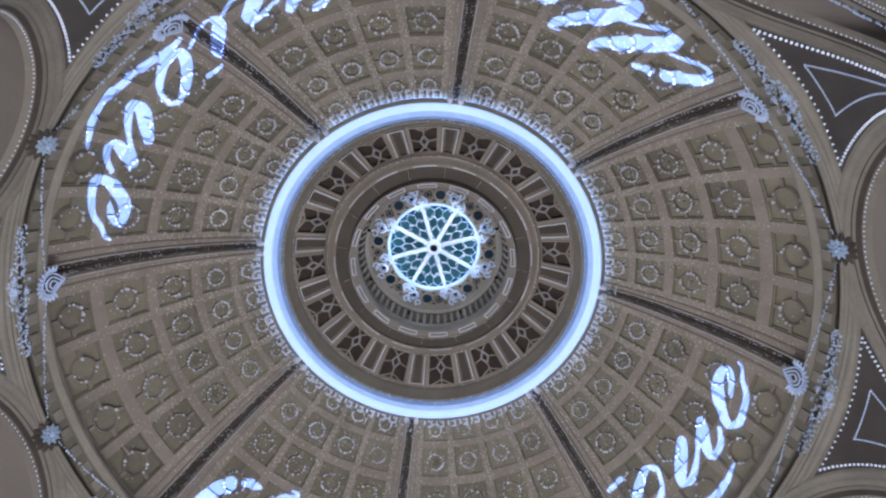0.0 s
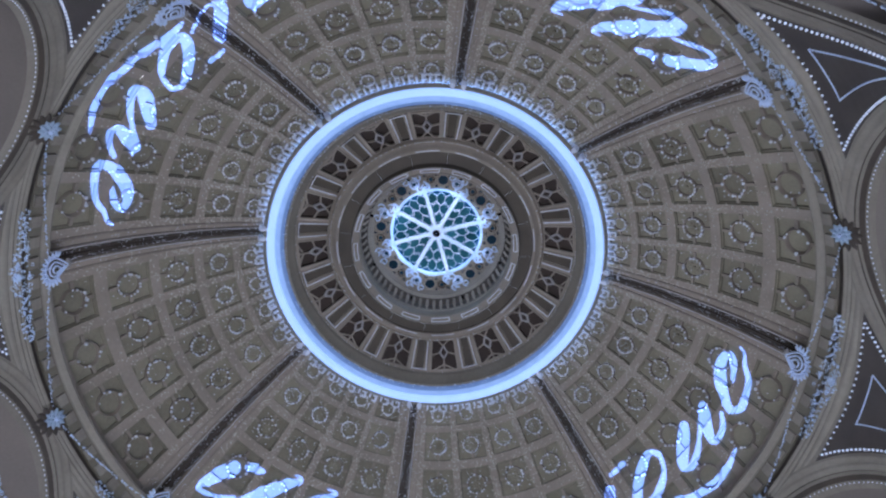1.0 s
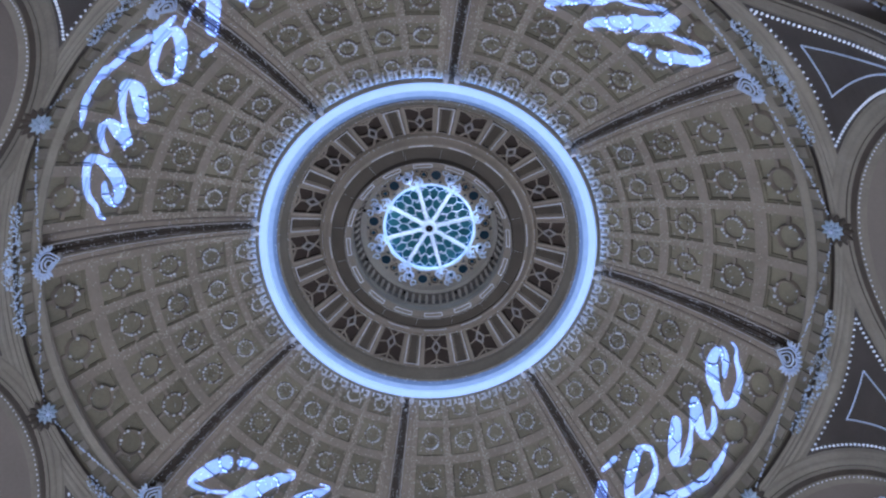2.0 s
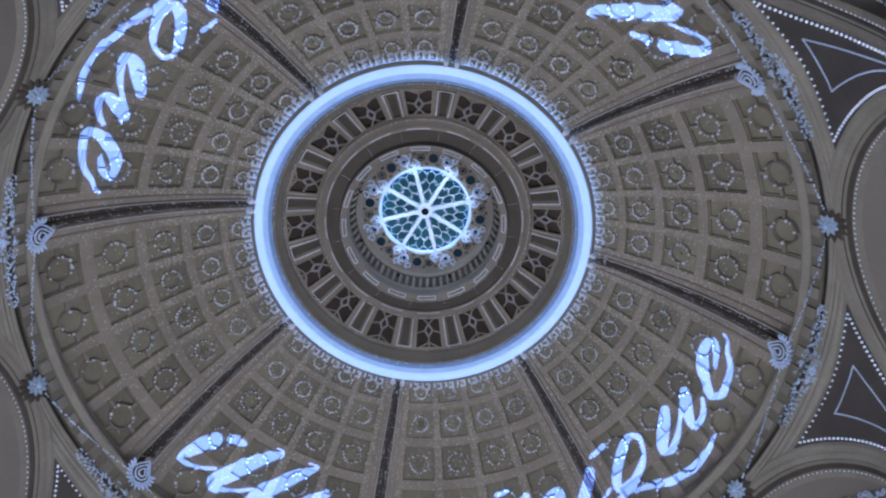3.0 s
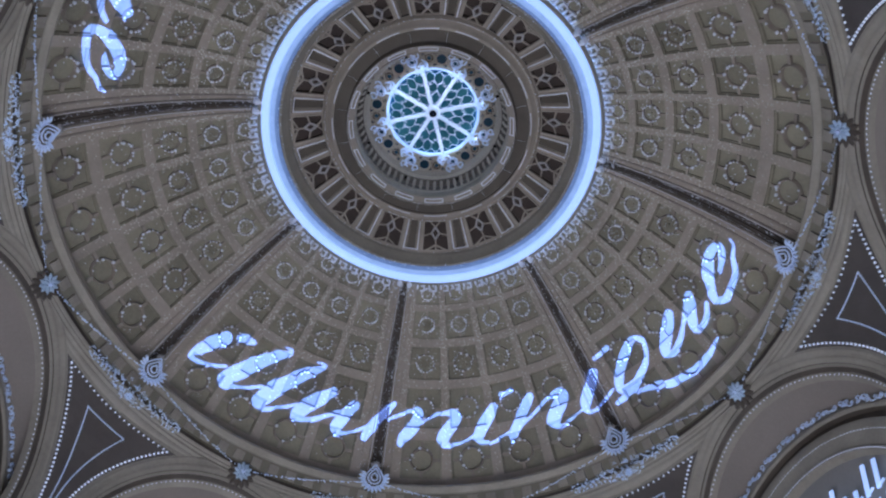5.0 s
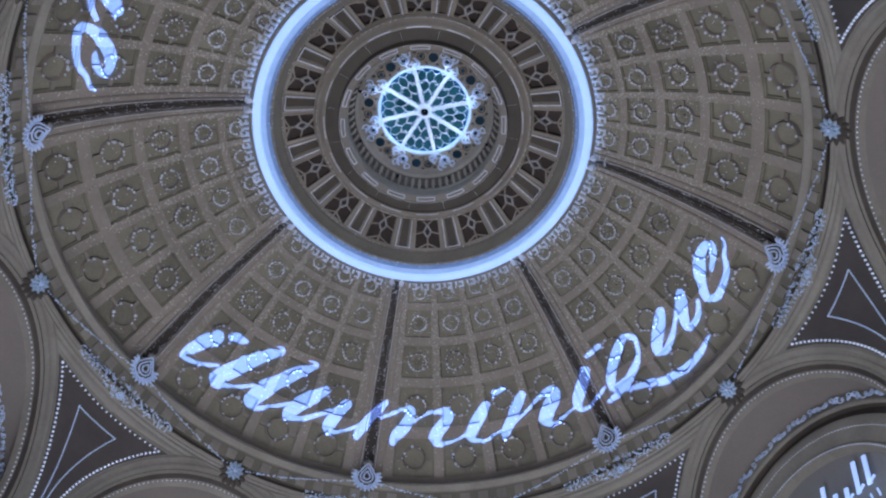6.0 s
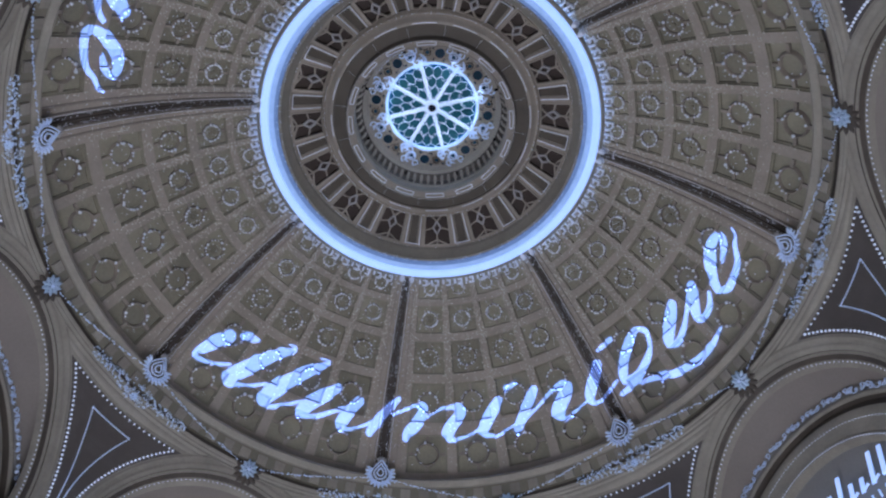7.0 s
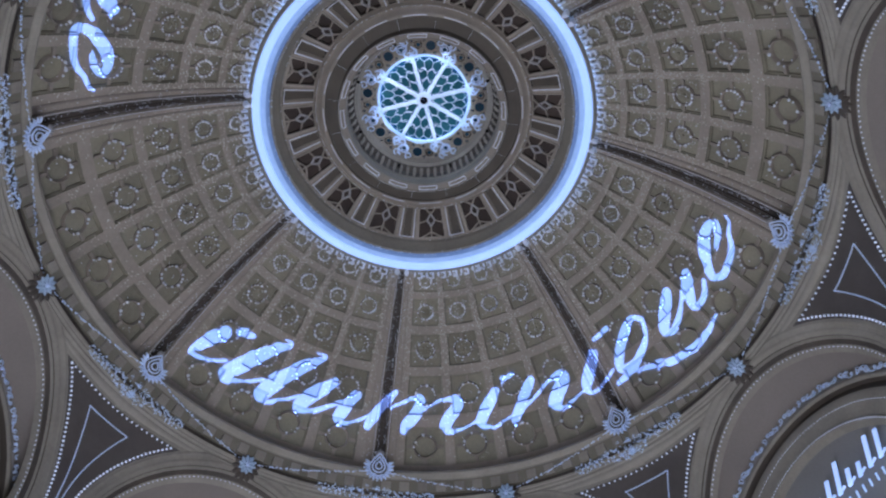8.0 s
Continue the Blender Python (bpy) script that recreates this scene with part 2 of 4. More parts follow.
def coffer_mesh(row, variant):
    """A stepped tray round azimuth 0: splayed sides, a ledge, the sunk floor, and a raised ring tied to the sides by four bars."""
    lo, hi = ROWS[row]
    mid, hp, ha = (lo + hi) / 2, (hi - lo) / 2, OPEN / 2
    s = (DR + DA * math.cos(radians(mid))) / 8.3      # pieces grow towards the rim
    tray = Geo()
    loops = []
    for inset, depth in ((0.0, 0.0), (0.02, 0.05 * s), (0.06, 0.055 * s), (0.08, 0.13 * s)):
        w, h = ha * (1 - inset), hp * (1 - inset)
        loop = []
        for i in range(16):
            side, t = divmod(i, 4)
            t = t / 2 - 1
            x, y = ((t, -1), (1, t), (-t, 1), (-1, -t))[side]
            loop.append(D(x * w, mid + y * h, depth))
        loops.append(loop + [loop[0]])
    tray.grid(loops)
    w, h = ha * 0.92, hp * 0.92
    tray.grid([[D(w * x / 4, mid + h * y / 4, 0.13 * s) for y in range(-4, 5)] for x in range(-4, 5)])
    ring = Geo()
    r_out = 0.29 * min(OPEN * radians(1) * D(0, mid).xy.length, 2 * hp * radians(1) * DA)
    centre, up = D(0, mid, 0.05 * s), D_in(0, mid)
    m = frame_at(centre, up, (0, 0, 1))
    rows = []
    for i in range(24):
        a = TAU * i / 24
        rows.append([m @ Vector((rr * math.cos(a), rr * math.sin(a), zz)) for rr, zz in
                     ((r_out * 1.08, -0.10 * s), (r_out * 1.09, 0.02 * s), (r_out * 1.0, 0.06 * s), (r_out * 0.90, 0.02 * s), (r_out * 0.90, -0.10 * s))])
    ring.grid(rows, closed=True)
    for x, y in ((1, 0), (-1, 0), (0, 1), (0, -1)):
        q = D(x * ha * 0.93, mid + y * hp * 0.93, 0.075 * s)
        p = centre + (q - centre).normalized() * r_out * 1.02
        ring.bar(p, q, 0.085 * s, 0.08 * s, up)
    beads = Geo()
    pick = random.Random(30 + row * 7 + variant)
    for i in range(18):
        if pick.random() < (0.10, 0.05, 0.12, 0.2, 0.2)[4 - row] + (0.35 if row == 0 else 0.0):
            continue
        a, rr = TAU * (i + pick.uniform(-0.25, 0.25)) / 18, r_out * pick.uniform(0.93, 1.04)
        beads.ball(m @ Vector((rr * math.cos(a), rr * math.sin(a), 0.06 * s)), pick.uniform(0.030, 0.064) * (0.6 + 0.4 * s))
    for i in range((5, 14, 26, 34, 20)[row]):       # glints on the sunk ground, built as tiny white balls
        x, y = pick.uniform(-0.8, 0.8), pick.uniform(-0.8, 0.8)
        beads.ball(D(x * ha, mid + y * hp, 0.10 * s), pick.uniform(0.010, 0.028))
    rosette = Geo()
    if row in (2, 3):
        for i in range(8):
            rosette.petal(m @ Matrix.Translation((0, 0, -0.08 * s)) @ spin(45 * i), r_out * 0.6, r_out * 0.36, 0.04 * s)
    if row in (2, 3):
        rosette.ball(m @ Vector((0, 0, -0.04 * s)), 0.06 * s)
    return (tray.mesh("coffer", COFFER), ring.mesh("coffer_ring", LATTICE, True), beads.mesh("bead_ring", STUD), rosette.mesh("rosette", COFFER, True))


# ribs: a dark sunk band between two fillets with bead lines
rib_band, rib_fillet, rib_beads = Geo(), Geo(), Geo()
span = [35.2 + 29.1 * i / 24 for i in range(25)]
rib_band.grid([[D(x * 0.8, p, o) for x, o in ((-1.25, 0.10), (-0.75, 0.12), (-0.7, 0.06), (-0.25, 0.05), (-0.2, 0.12), (0.2, 0.12), (0.25, 0.05), (0.7, 0.06), (0.75, 0.12), (1.25, 0.10))] for p in span])
for side in (-1, 1):
    rib_fillet.grid([[D(side * x, p, o) for x, o in ((0.98, 0.12), (0.98, -0.05), (1.15, -0.09), (1.45, -0.09), (1.6, -0.04), (1.62, 0.02))] for p in span])
    rib_fillet.grid([[D(side * x, p, o) for x, o in ((2.5, 0.02), (2.52, -0.05), (2.75, -0.07), (2.98, -0.05), (3.0, 0.02))] for p in span])
    p = 36.2
    while p < 64.2:
        rib_beads.ball(D(side * 1.3, p, -0.10), 0.024)
        p += 0.29
for i in range(420):
    rib_beads.ball(D(rng.choice((-1, 1)) * rng.choice((0.45, 0.75, 0.8, 1.5, 2.75, 2.2)) + rng.uniform(-0.14, 0.14), rng.uniform(36.5, 63.8), rng.uniform(-0.06, 0.03)), rng.uniform(0.010, 0.026))
rib_band, rib_fillet, rib_beads = rib_band.mesh("rib", DARK, True), rib_fillet.mesh("rib_fillet", LATTICE, True), rib_beads.mesh("rib_beads", STUD)
for az in RIBS:
    rib = part("rib", rib_band, None, dome, "dark umber rib between beaded fillets")
    rib.matrix_basis = spin(az)
    part("fillet", rib_fillet, None, rib)
    part("bead_line", rib_beads, None, rib, "white bead line")

# glints scattered on the relief, built as tiny gilt balls
flecks = Geo()
for bay in BAYS:
    for k in range(2400):
        t = rng.random() ** 0.6
        phi = 36.5 + 27.5 * t
        az = bay + rng.uniform(-20, 20)
        if rng.random() < 0.4:         # many of them sit along the bars
            az = bay + rng.choice((-2, -1, 0, 1, 2)) * PITCH + rng.gauss(0, 0.75)
        if all(abs(az - bay - c) > OPEN / 2 - 0.2 for c in COLS) or not any(lo < phi < hi for lo, hi in ROWS):
            flecks.ball(D(az, phi, -0.015), rng.uniform(0.012, 0.033))
part("gilt_fleck", flecks, GILT, dome, "glints on the bars, built as tiny gilt balls", kind="stuff")

# ---------------------------------------------------------------- cornice with cove light, under the inner drum
g = Geo()
g.lathe([(6.56, 33.42), (6.47, 33.34), (6.47, 33.10), (6.53, 33.07), (6.52, 33.00), (6.45, 32.95), (6.40, 32.91), (6.37, 33.01)], steps=192)
g.lathe([(5.74, 33.18), (5.70, 33.12), (5.63, 33.14), (5.59, 33.34), (5.48, 33.54), (5.45, 33.58), (5.43, 33.75), (5.40, 33.77)], steps=192)
cornice = tagged(part("cornice_ring", g, PLASTER, smooth=True), "moulded plaster ring round the inner drum", "cornice", kind="structure")
g = Geo()
g.lathe([(6.37, 33.03), (6.36, 32.92), (6.30, 32.86), (6.20, 32.86), (6.10, 32.92), (6.07, 33.03)], steps=192)
cove = tagged(new("cove_light"), "glowing bluish white cove light ring", "cove light")
part("tube", g, COVE, cove, "glowing bluish tube", smooth=True)
# hidden glowing strip added behind the tube, turned at the fret
g = Geo()
g.lathe([(6.49, 33.30), (6.50, 33.22), (6.49, 33.14)], steps=192)
part("strip_light", g, STRIP, cove, "hidden blue strip added to light the fret")
# reflector band next to the tube, its light put in as glow
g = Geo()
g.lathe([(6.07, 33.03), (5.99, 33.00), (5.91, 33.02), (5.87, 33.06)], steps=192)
part("inner_tube", g, COVE_MID, cove, "blue band glowing in place of the tube's spilled light", smooth=True)
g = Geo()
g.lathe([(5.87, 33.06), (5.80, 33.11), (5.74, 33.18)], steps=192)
part("reflector", g, COVE_PAINT, cove, "reflector with the tube's light put in as a faint glow", smooth=True)
g = Geo()
for k in range(520):
    a = rng.uniform(0, 360)
    g.ball(P(a, rng.uniform(5.64, 5.80), 33.12), rng.uniform(0.010, 0.022))
part("reflector_studs", g, WHITE, cove, kind="stuff")
g = Geo()
for k in range(88):          # key pattern: a spine along the ring, teeth of unequal length towards the coffers
    az = 360 / 88 * (k + 0.5)
    if min(az % 45, 45 - az % 45) < 2.4:
        continue
    base = lambda a, phi: D(az + a, phi, -0.06)
    n = D_in(az, 63)
    for a0, p0, a1, p1, w in ((-1.75, 64.2, 1.75, 64.2, 0.09), (1.4, 64.2, 1.4, 62.9, 0.075), (-0.9, 64.2, -0.9, 62.6, 0.075), (-0.9, 62.7, 0.5, 62.7, 0.07), (-0.9, 63.4, 0.4, 63.4, 0.06)):
        g.bar(base(a0, p0), base(a1, p1), w, 0.10, n)
for k in range(620):         # leaf tips and studs between the keys, added as the sparkle near the cove
    az, phi = rng.uniform(0, 360), 64.2 - 2.5 * rng.random() ** 1.7
    c = D(az, phi, -0.05)
    if rng.random() < 0.5:
        g.ball(c, rng.uniform(0.018, 0.045))
    else:
        g.petal(frame_at(c, D_in(az, phi), (0, 0, 1)) @ spin(rng.uniform(0, 360)), rng.uniform(0.06, 0.15), 0.05, 0.03)
part("fret", g, FRET, cornice, "white key-pattern fret", kind="stuff")
for az in RIBS:              # a pair of blocks at the head of each rib
    for side in (-1.75, 1.75):
        b = Geo()
        b.box(frame_at(P(az + side, 6.48, 33.04), D_in(az, 62), P(az, 1, -H)), 0.20, 0.36, 0.22, 0.9)
        b.box(frame_at(P(az + side, 6.47, 32.95), D_in(az, 62), P(az, 1, -H)), 0.12, 0.40, 0.18, 0.85)
        part("rib_block", b, FRET, cornice)

# ---------------------------------------------------------------- inner drum with sixteen grilles
WA, W0, W1 = 6.0, (5.36, 33.81), (4.265, 34.315)     # half width in degrees, outer and inner edge (radius, height)


def S(az, t, out=0.0):
    """A place on the drum's sloping face: t 0 at the outer edge, 1 at the inner; out is behind it."""
    r = W0[0] + (W1[0] - W0[0]) * t
    z = W0[1] + (W1[1] - W0[1]) * t
    return P(az, r + out * 0.43, z + out * 0.90)


def S_in(az):
    a = radians(az)
    return -Vector((0.43 * math.cos(a), 0.43 * math.sin(a), 0.90))


MIDS = [11.25 + 22.5 * k for k in range(16)]
g = Geo()
for mid in MIDS:
    g.lathe([(5.40, 33.77), W0], mid - 11.25, mid + 11.25, 10)
    g.lathe([W1, (4.235, 34.325)], mid - 11.25, mid + 11.25, 10)
    g.grid([[S(mid + a, t) for t in (0, 0.5, 1)] for a in (WA, 7.25)])
    g.grid([[S(mid - a, t) for t in (0, 0.5, 1)] for a in (WA, 7.25)])
    # sunk panel between two fillets, centred between the grilles
    c = mid + 11.25
    for side in (-1, 1):
        g.grid([[S(c + side * a, t, o) for t in (0, 0.06, 0.5, 0.94, 1)] for a, o in ((4.05, 0.0), (3.6, -0.05), (2.6, -0.05), (2.2, 0.0), (1.9, 0.06))])
g.lathe([(4.235, 34.325), (4.217, 34.210), (4.129, 34.114), (4.075, 34.169), (3.969, 34.099), (3.933, 34.008), (3.862, 33.948), (3.827, 33.948), (3.792, 33.938), (3.774, 33.943), (3.765, 34.035)], steps=192)
drum = tagged(part("drum_ceiling", g, DRUM, smooth=True), "inner dome ring with pierced grilles and sunk panels", "dome", kind="structure")
for mid in MIDS:      # white lines edging the sunk panels, their glints put in as bright paint
    b = Geo()
    c = mid + 11.25
    for side in (-1, 1):
        b.tube([S(c + side * 3.1, t, -0.06) for t in (0.03, 0.3, 0.6, 0.97)], 0.021, 5)
        for i in range(14):
            if rng.random() < 0.6:
                b.ball(S(c + side * (3.1 + rng.uniform(-0.15, 0.15)), 0.03 + 0.94 * i / 13, -0.08), rng.uniform(0.018, 0.036))
    b.tube([S(c + a, 0.03, -0.06) for a in (-3.1, 0, 3.1)], 0.020, 5)
    b2 = Geo()
    b2.grid([[S(c + a, t, 0.06) for t in (0, 0.5, 1)] for a in (-1.9, 0, 1.9)])
    part("sunk_panel", b2, UMBER, drum, "umber sunk panel")
    part("panel_edging", b, FRET, drum, "thin edging with its glints put in as white")

b = Geo()
for k in range(260):
    az = 360 * k / 260
    if rng.random() < 0.7:
        b.ball(P(az, 4.128 + rng.uniform(-0.01, 0.01), 34.10), rng.uniform(0.014, 0.030))
    if rng.random() < 0.5:
        b.ball(P(az + 0.6, 5.41, 33.74), rng.uniform(0.010, 0.024))
    b.ball(P(az, 3.215, 33.72), rng.uniform(0.008, 0.018))
part("bead_circle", b, FRET, drum, "fine white bead circles", kind="stuff")
for k in range(16):          # short white strokes along the bead circle
    b = Geo()
    b.tube([P(22.5 * k + 4 + 1.5 * i, 3.82, 33.93) for i in range(10)], 0.020, 5)
    part("bead_stroke", b, FRET, drum)
for k in range(16):
    b = Geo()
    for i in range(9):
        b.ball(P(22.5 * k, 3.30 + 0.052 * i, 34.105), 0.010)
    part("joint_line", b, FRET, drum)
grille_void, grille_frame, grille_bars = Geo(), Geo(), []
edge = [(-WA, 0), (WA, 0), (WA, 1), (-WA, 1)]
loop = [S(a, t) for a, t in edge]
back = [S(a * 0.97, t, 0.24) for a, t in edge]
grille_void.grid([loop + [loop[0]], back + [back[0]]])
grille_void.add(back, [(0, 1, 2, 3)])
for i in range(4):
    (a, t), (b, u) = edge[i], edge[(i + 1) % 4]
    grille_frame.bar(S(a, t, -0.01), S(b, u, -0.01), 0.06, 0.10, S_in(0))
dia = [(0, 0.40), (1.9, 0.60), (0, 0.82), (-1.9, 0.60)]
for i in range(4):
    grille_bars.append((S(*dia[i], 0.03), S(*dia[(i + 1) % 4], 0.03), 0.075, 0.08))
for a, t, b, u in ((0, 0.40, 0, 0), (1.9, 0.60, WA, 0.5), (-1.9, 0.60, -WA, 0.5), (0, 0.82, 2.8, 1), (0, 0.82, -2.8, 1), (0, 0.2, WA * 0.8, 0), (0, 0.2, -WA * 0.8, 0)):
    grille_bars.append((S(a, t, 0.03), S(b, u, 0.03), 0.06, 0.07))
bar_meshes = []
for p, q, w, h in grille_bars:
    b = Geo()
    b.bar(p, q, w, h, S_in(0))
    # glints on the diamond are put in as paler plaster on four bars
    bar_meshes.append(b.mesh("tracery_bar", COLLAR if len(bar_meshes) < 4 else DRUM))
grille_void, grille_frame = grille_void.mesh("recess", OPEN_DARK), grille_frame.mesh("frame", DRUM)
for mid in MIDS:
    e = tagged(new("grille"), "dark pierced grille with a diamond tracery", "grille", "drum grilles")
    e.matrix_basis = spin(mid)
    part("recess", grille_void, None, e, "shallow box with the opening's shade put into its colour")
    part("grille_frame", grille_frame, None, e)
    for me in bar_meshes:
        part("tracery_bar", me, None, e)

# dark ring, pale dashed ring, balustrade and lantern rim
# the sunk ring's shade is put into its umber colour
g = Geo()
g.lathe([(3.765, 34.035), (3.75, 34.09), (3.56, 34.13), (3.30, 34.11), (3.25, 34.05), (3.24, 33.76)], steps=128)
part("shadow_ring", g, UMBER, drum, "sunk ring with its shade painted in dark umber", smooth=True)
g = Geo()
g.lathe([(3.24, 33.76), (3.22, 33.73), (3.19, 33.74), (3.17, 33.79), (3.00, 33.85), (2.98, 33.80), (2.94, 33.82), (2.94, 34.18), (2.98, 34.24), (2.99, 34.42), (2.95, 34.46), (2.95, 34.54)], steps=128)
g.lathe([(2.74, 35.10), (2.70, 35.14), (2.62, 35.18), (2.63, 35.29), (2.60, 35.33), (2.57, 35.44), (2.55, 35.46), (2.54, 35.51)], steps=128)
rim = tagged(part("lantern_rim", g, DRUM, smooth=True), "stepped plaster rim under the glass lantern", "cornice", kind="structure")
g = Geo()
g.lathe([(2.95, 34.54), (3.00, 34.98), (2.74, 35.10)], steps=128)
part("balustrade_back", g, DARK, rim, "dark wall behind the balusters")
bal = Geo()
bal.lathe([(2.96, 34.56), (2.90, 34.56), (2.76, 35.02), (2.84, 35.06)], -0.95, 0.95, 2)
bal.lathe([(2.90, 34.68), (2.86, 34.67), (2.79, 34.90), (2.83, 34.92)], -1.3, 1.3, 2)
bal = bal.mesh("baluster", LATTICE)
for k in range(64):
    part("baluster", bal, None, rim).matrix_basis = spin(5.625 * k)
# highlights on the ring's panels, built as bright white lines
dash = Geo()
for r, z in ((3.15, 33.78), (3.02, 33.83)):
    dash.tube([P(a, r, z) for a in (-6.5, -3.2, 0, 3.2, 6.5)], 0.018, 5)
for a in (-6.5, 6.5):
    dash.tube([P(a, 3.15, 33.78), P(a, 3.02, 33.83)], 0.018, 5)
dash = dash.mesh("edging", FRET)
for k in range(16):
    part("edging", dash, None, rim, "panel edging with its highlights put in as white").matrix_basis = spin(22.5 * k + 11.25)

# ---------------------------------------------------------------- glass lantern
LZ = 35.51
LTURN = 22.5
lantern = tagged(new("glass_lantern"), "round coloured glass lantern with eight white ribs", "skylight")
lantern.matrix_basis = spin(LTURN)
g = Geo()
g.lathe([(1.83, LZ - 0.05), (1.80, LZ - 0.06), (1.78, LZ + 0.02)], steps=80)
g.lathe([(0.30, LZ + 0.12), (0.30, LZ - 0.06), (0.24, LZ - 0.12), (0.13, LZ - 0.10), (0.12, LZ + 0.05)], steps=40)
part("rim_hub", g, LEAD, lantern, smooth=True)
# flat black disc put in for the dark hole of the hub
g = Geo()
g.lathe([(0.15, LZ - 0.125), (0.01, LZ - 0.11)], steps=24)
part("hub_eye", g, BLACK, lantern, "flat black disc in place of the hub's dark hole")


def L(az, r, dz=0.0):
    return P(az, r, LZ + 0.10 - 0.06 * r / 1.8 + dz)


rib_geo = Geo()
rib_geo.bar(L(0, 0.26, -0.07), L(0, 1.76, -0.07), 0.12, 0.12, (0, 0, 1))
rib_geo.bar(L(0, 0.26, -0.14), L(0, 1.98, -0.14), 0.09, 0.04, (0, 0, 1))
rib_geo = rib_geo.mesh("lantern_rib", LEAD)
for k in range(8):
    part("lantern_rib", rib_geo, None, lantern).matrix_basis = spin(45 * k)
panes = []
cells = [(0.62, 0.40, 1), (1.02, 0.40, 2), (1.43, 0.40, 3)]
cames = Geo()
for rho, half, n in cells:
    width = {1: 28.0, 2: 37.0, 3: 40.0}[n]
    for i in range(n):
        c = (i - (n - 1) / 2) * width / n
        w = width / n / 2
        pts = [(rho - half * 0.74, c), (rho - half * 0.28, c + w), (rho + half * 0.30, c + w), (rho + half * 0.76, c), (rho + half * 0.30, c - w), (rho - half * 0.28, c - w)]
        pts = [(min(r, 1.72), a) for r, a in pts]
        pane = Geo()
        pane.add([L(a, r) for r, a in pts], [(0, 1, 2, 3, 4, 5)])
        panes.append(pane.mesh("pane", TEAL))
        for k in range(6):
            (r0, a0), (r1, a1) = pts[k], pts[(k + 1) % 6]
            cames.bar(L(a0, r0, -0.015), L(a1, r1, -0.015), 0.015, 0.035, (0, 0, 1))
back = Geo()
back.grid([[L(a, r, 0.012) for r in (0.28, 0.8, 1.3, 1.75)] for a in (-22.5, -11, 0, 11, 22.5)])
back, cames = back.mesh("pane", BLUE), cames.mesh("came", LEAD)
for k in range(8):
    a = 45 * k + 22.5
    part("came", cames, None, lantern).matrix_basis = spin(a)
    part("pane", back, None, lantern).matrix_basis = spin(a)
    for me in panes:
        part("pane", me, None, lantern, "teal glass pane").matrix_basis = spin(a)

# pierced collar round the lantern: roundels of dark blue glass, strongly lit rings painted white, others brown
collar = tagged(new("lantern_collar"), "pierced plaster collar with dark glass roundels", "ceiling ornament")
collar.matrix_basis = spin(LTURN)
g = Geo()
g.lathe([(2.54, LZ - 0.02), (1.86, LZ - 0.02)], steps=100)
part("collar_back", g, DRUM, collar)


def roundel(radius, bright):
    """A round: a flat black sheet for the hollow's shade, one or two rings, and a glass eye."""
    frame_geo, eye, hollow = Geo(), Geo(), Geo()
    for rr, h in ((radius, 0.030),) if radius > 0.2 else ((radius, 0.026 if bright else 0.020), (radius * 0.58, 0.022 if bright else 0.018)):
        frame_geo.tube([Vector((rr * math.cos(TAU * i / 18), rr * math.sin(TAU * i / 18), -0.03)) for i in range(18)], h, 6, closed=True)
    e = 0.86 if radius > 0.2 else 0.42
    eye.add([(radius * e * math.cos(TAU * i / 14), radius * e * math.sin(TAU * i / 14), -0.020) for i in range(14)], [tuple(range(14))])
    hollow.add([(radius * (1.05 + 0.16 * (i % 4 == 0)) * math.cos(TAU * i / 16), radius * (1.05 + 0.16 * (i % 4 == 0)) * math.sin(TAU * i / 16), -0.008) for i in range(16)], [tuple(range(16))])
    return frame_geo.mesh("roundel", WHITE if bright else DRUM, True), eye.mesh("glass", BLUE), hollow.mesh("hollow", BLACK)


# the bright copy is white to carry the light falling on it
big, bright, plain = roundel(0.22, False), roundel(0.18, True), roundel(0.18, False)
for k in range(8):
    for a, (ring_me, eye_me, hollow_me), r, size in ((-8.5, bright, 2.22, 1), (-23, big, 2.24, 1), (-35.5, plain, 2.26, 1), (-17.5, plain, 1.98, 0.4), (-29.5, plain, 1.98, 0.4), (-17, plain, 2.45, 0.4), (-30, plain, 2.46, 0.4), (-41, plain, 2.0, 0.4), (-41.5, plain, 2.44, 0.42)):
        m = Matrix.Translation(Vector(P(45 * k + a, r, LZ - 0.04))) @ Matrix.Scale(size, 4)
        ob = part("roundel", ring_me, None, collar)
        ob.matrix_basis = m
        part("roundel_glass", eye_me, None, ob, "dark blue glass")
        part("hollow", hollow_me, None, ob, "flat black sheet in place of a hollow's shade")
scroll = Geo()
for s_, c0 in ((-1, -3), (1, 3)):
    for start, size in ((0.0, 0.17),):
        mid_p = P(c0, 1.98 + 0.10 * start, LZ - 0.12)
        scroll.tube([mid_p + Vector((math.cos(t * 8 + start) * size * (1.1 - t), s_ * math.sin(t * 8 + start) * size * (1.1 - t), -0.05 * t)) for t in [i / 16 for i in range(17)]], lambda t: 0.040 - 0.018 * t, 6)
for i in range(3):
    scroll.petal(frame_at(P(-2, 1.86, LZ - 0.12), (0, 0, -1), (0, 1, 0)) @ spin(-40 + 40 * i), 0.26, 0.07, 0.05)
scroll.tube([P(a, 1.80 - 0.05 * math.cos(a * math.pi / 22.5), LZ - 0.10) for a in range(-22, 24, 4)], 0.026, 6)
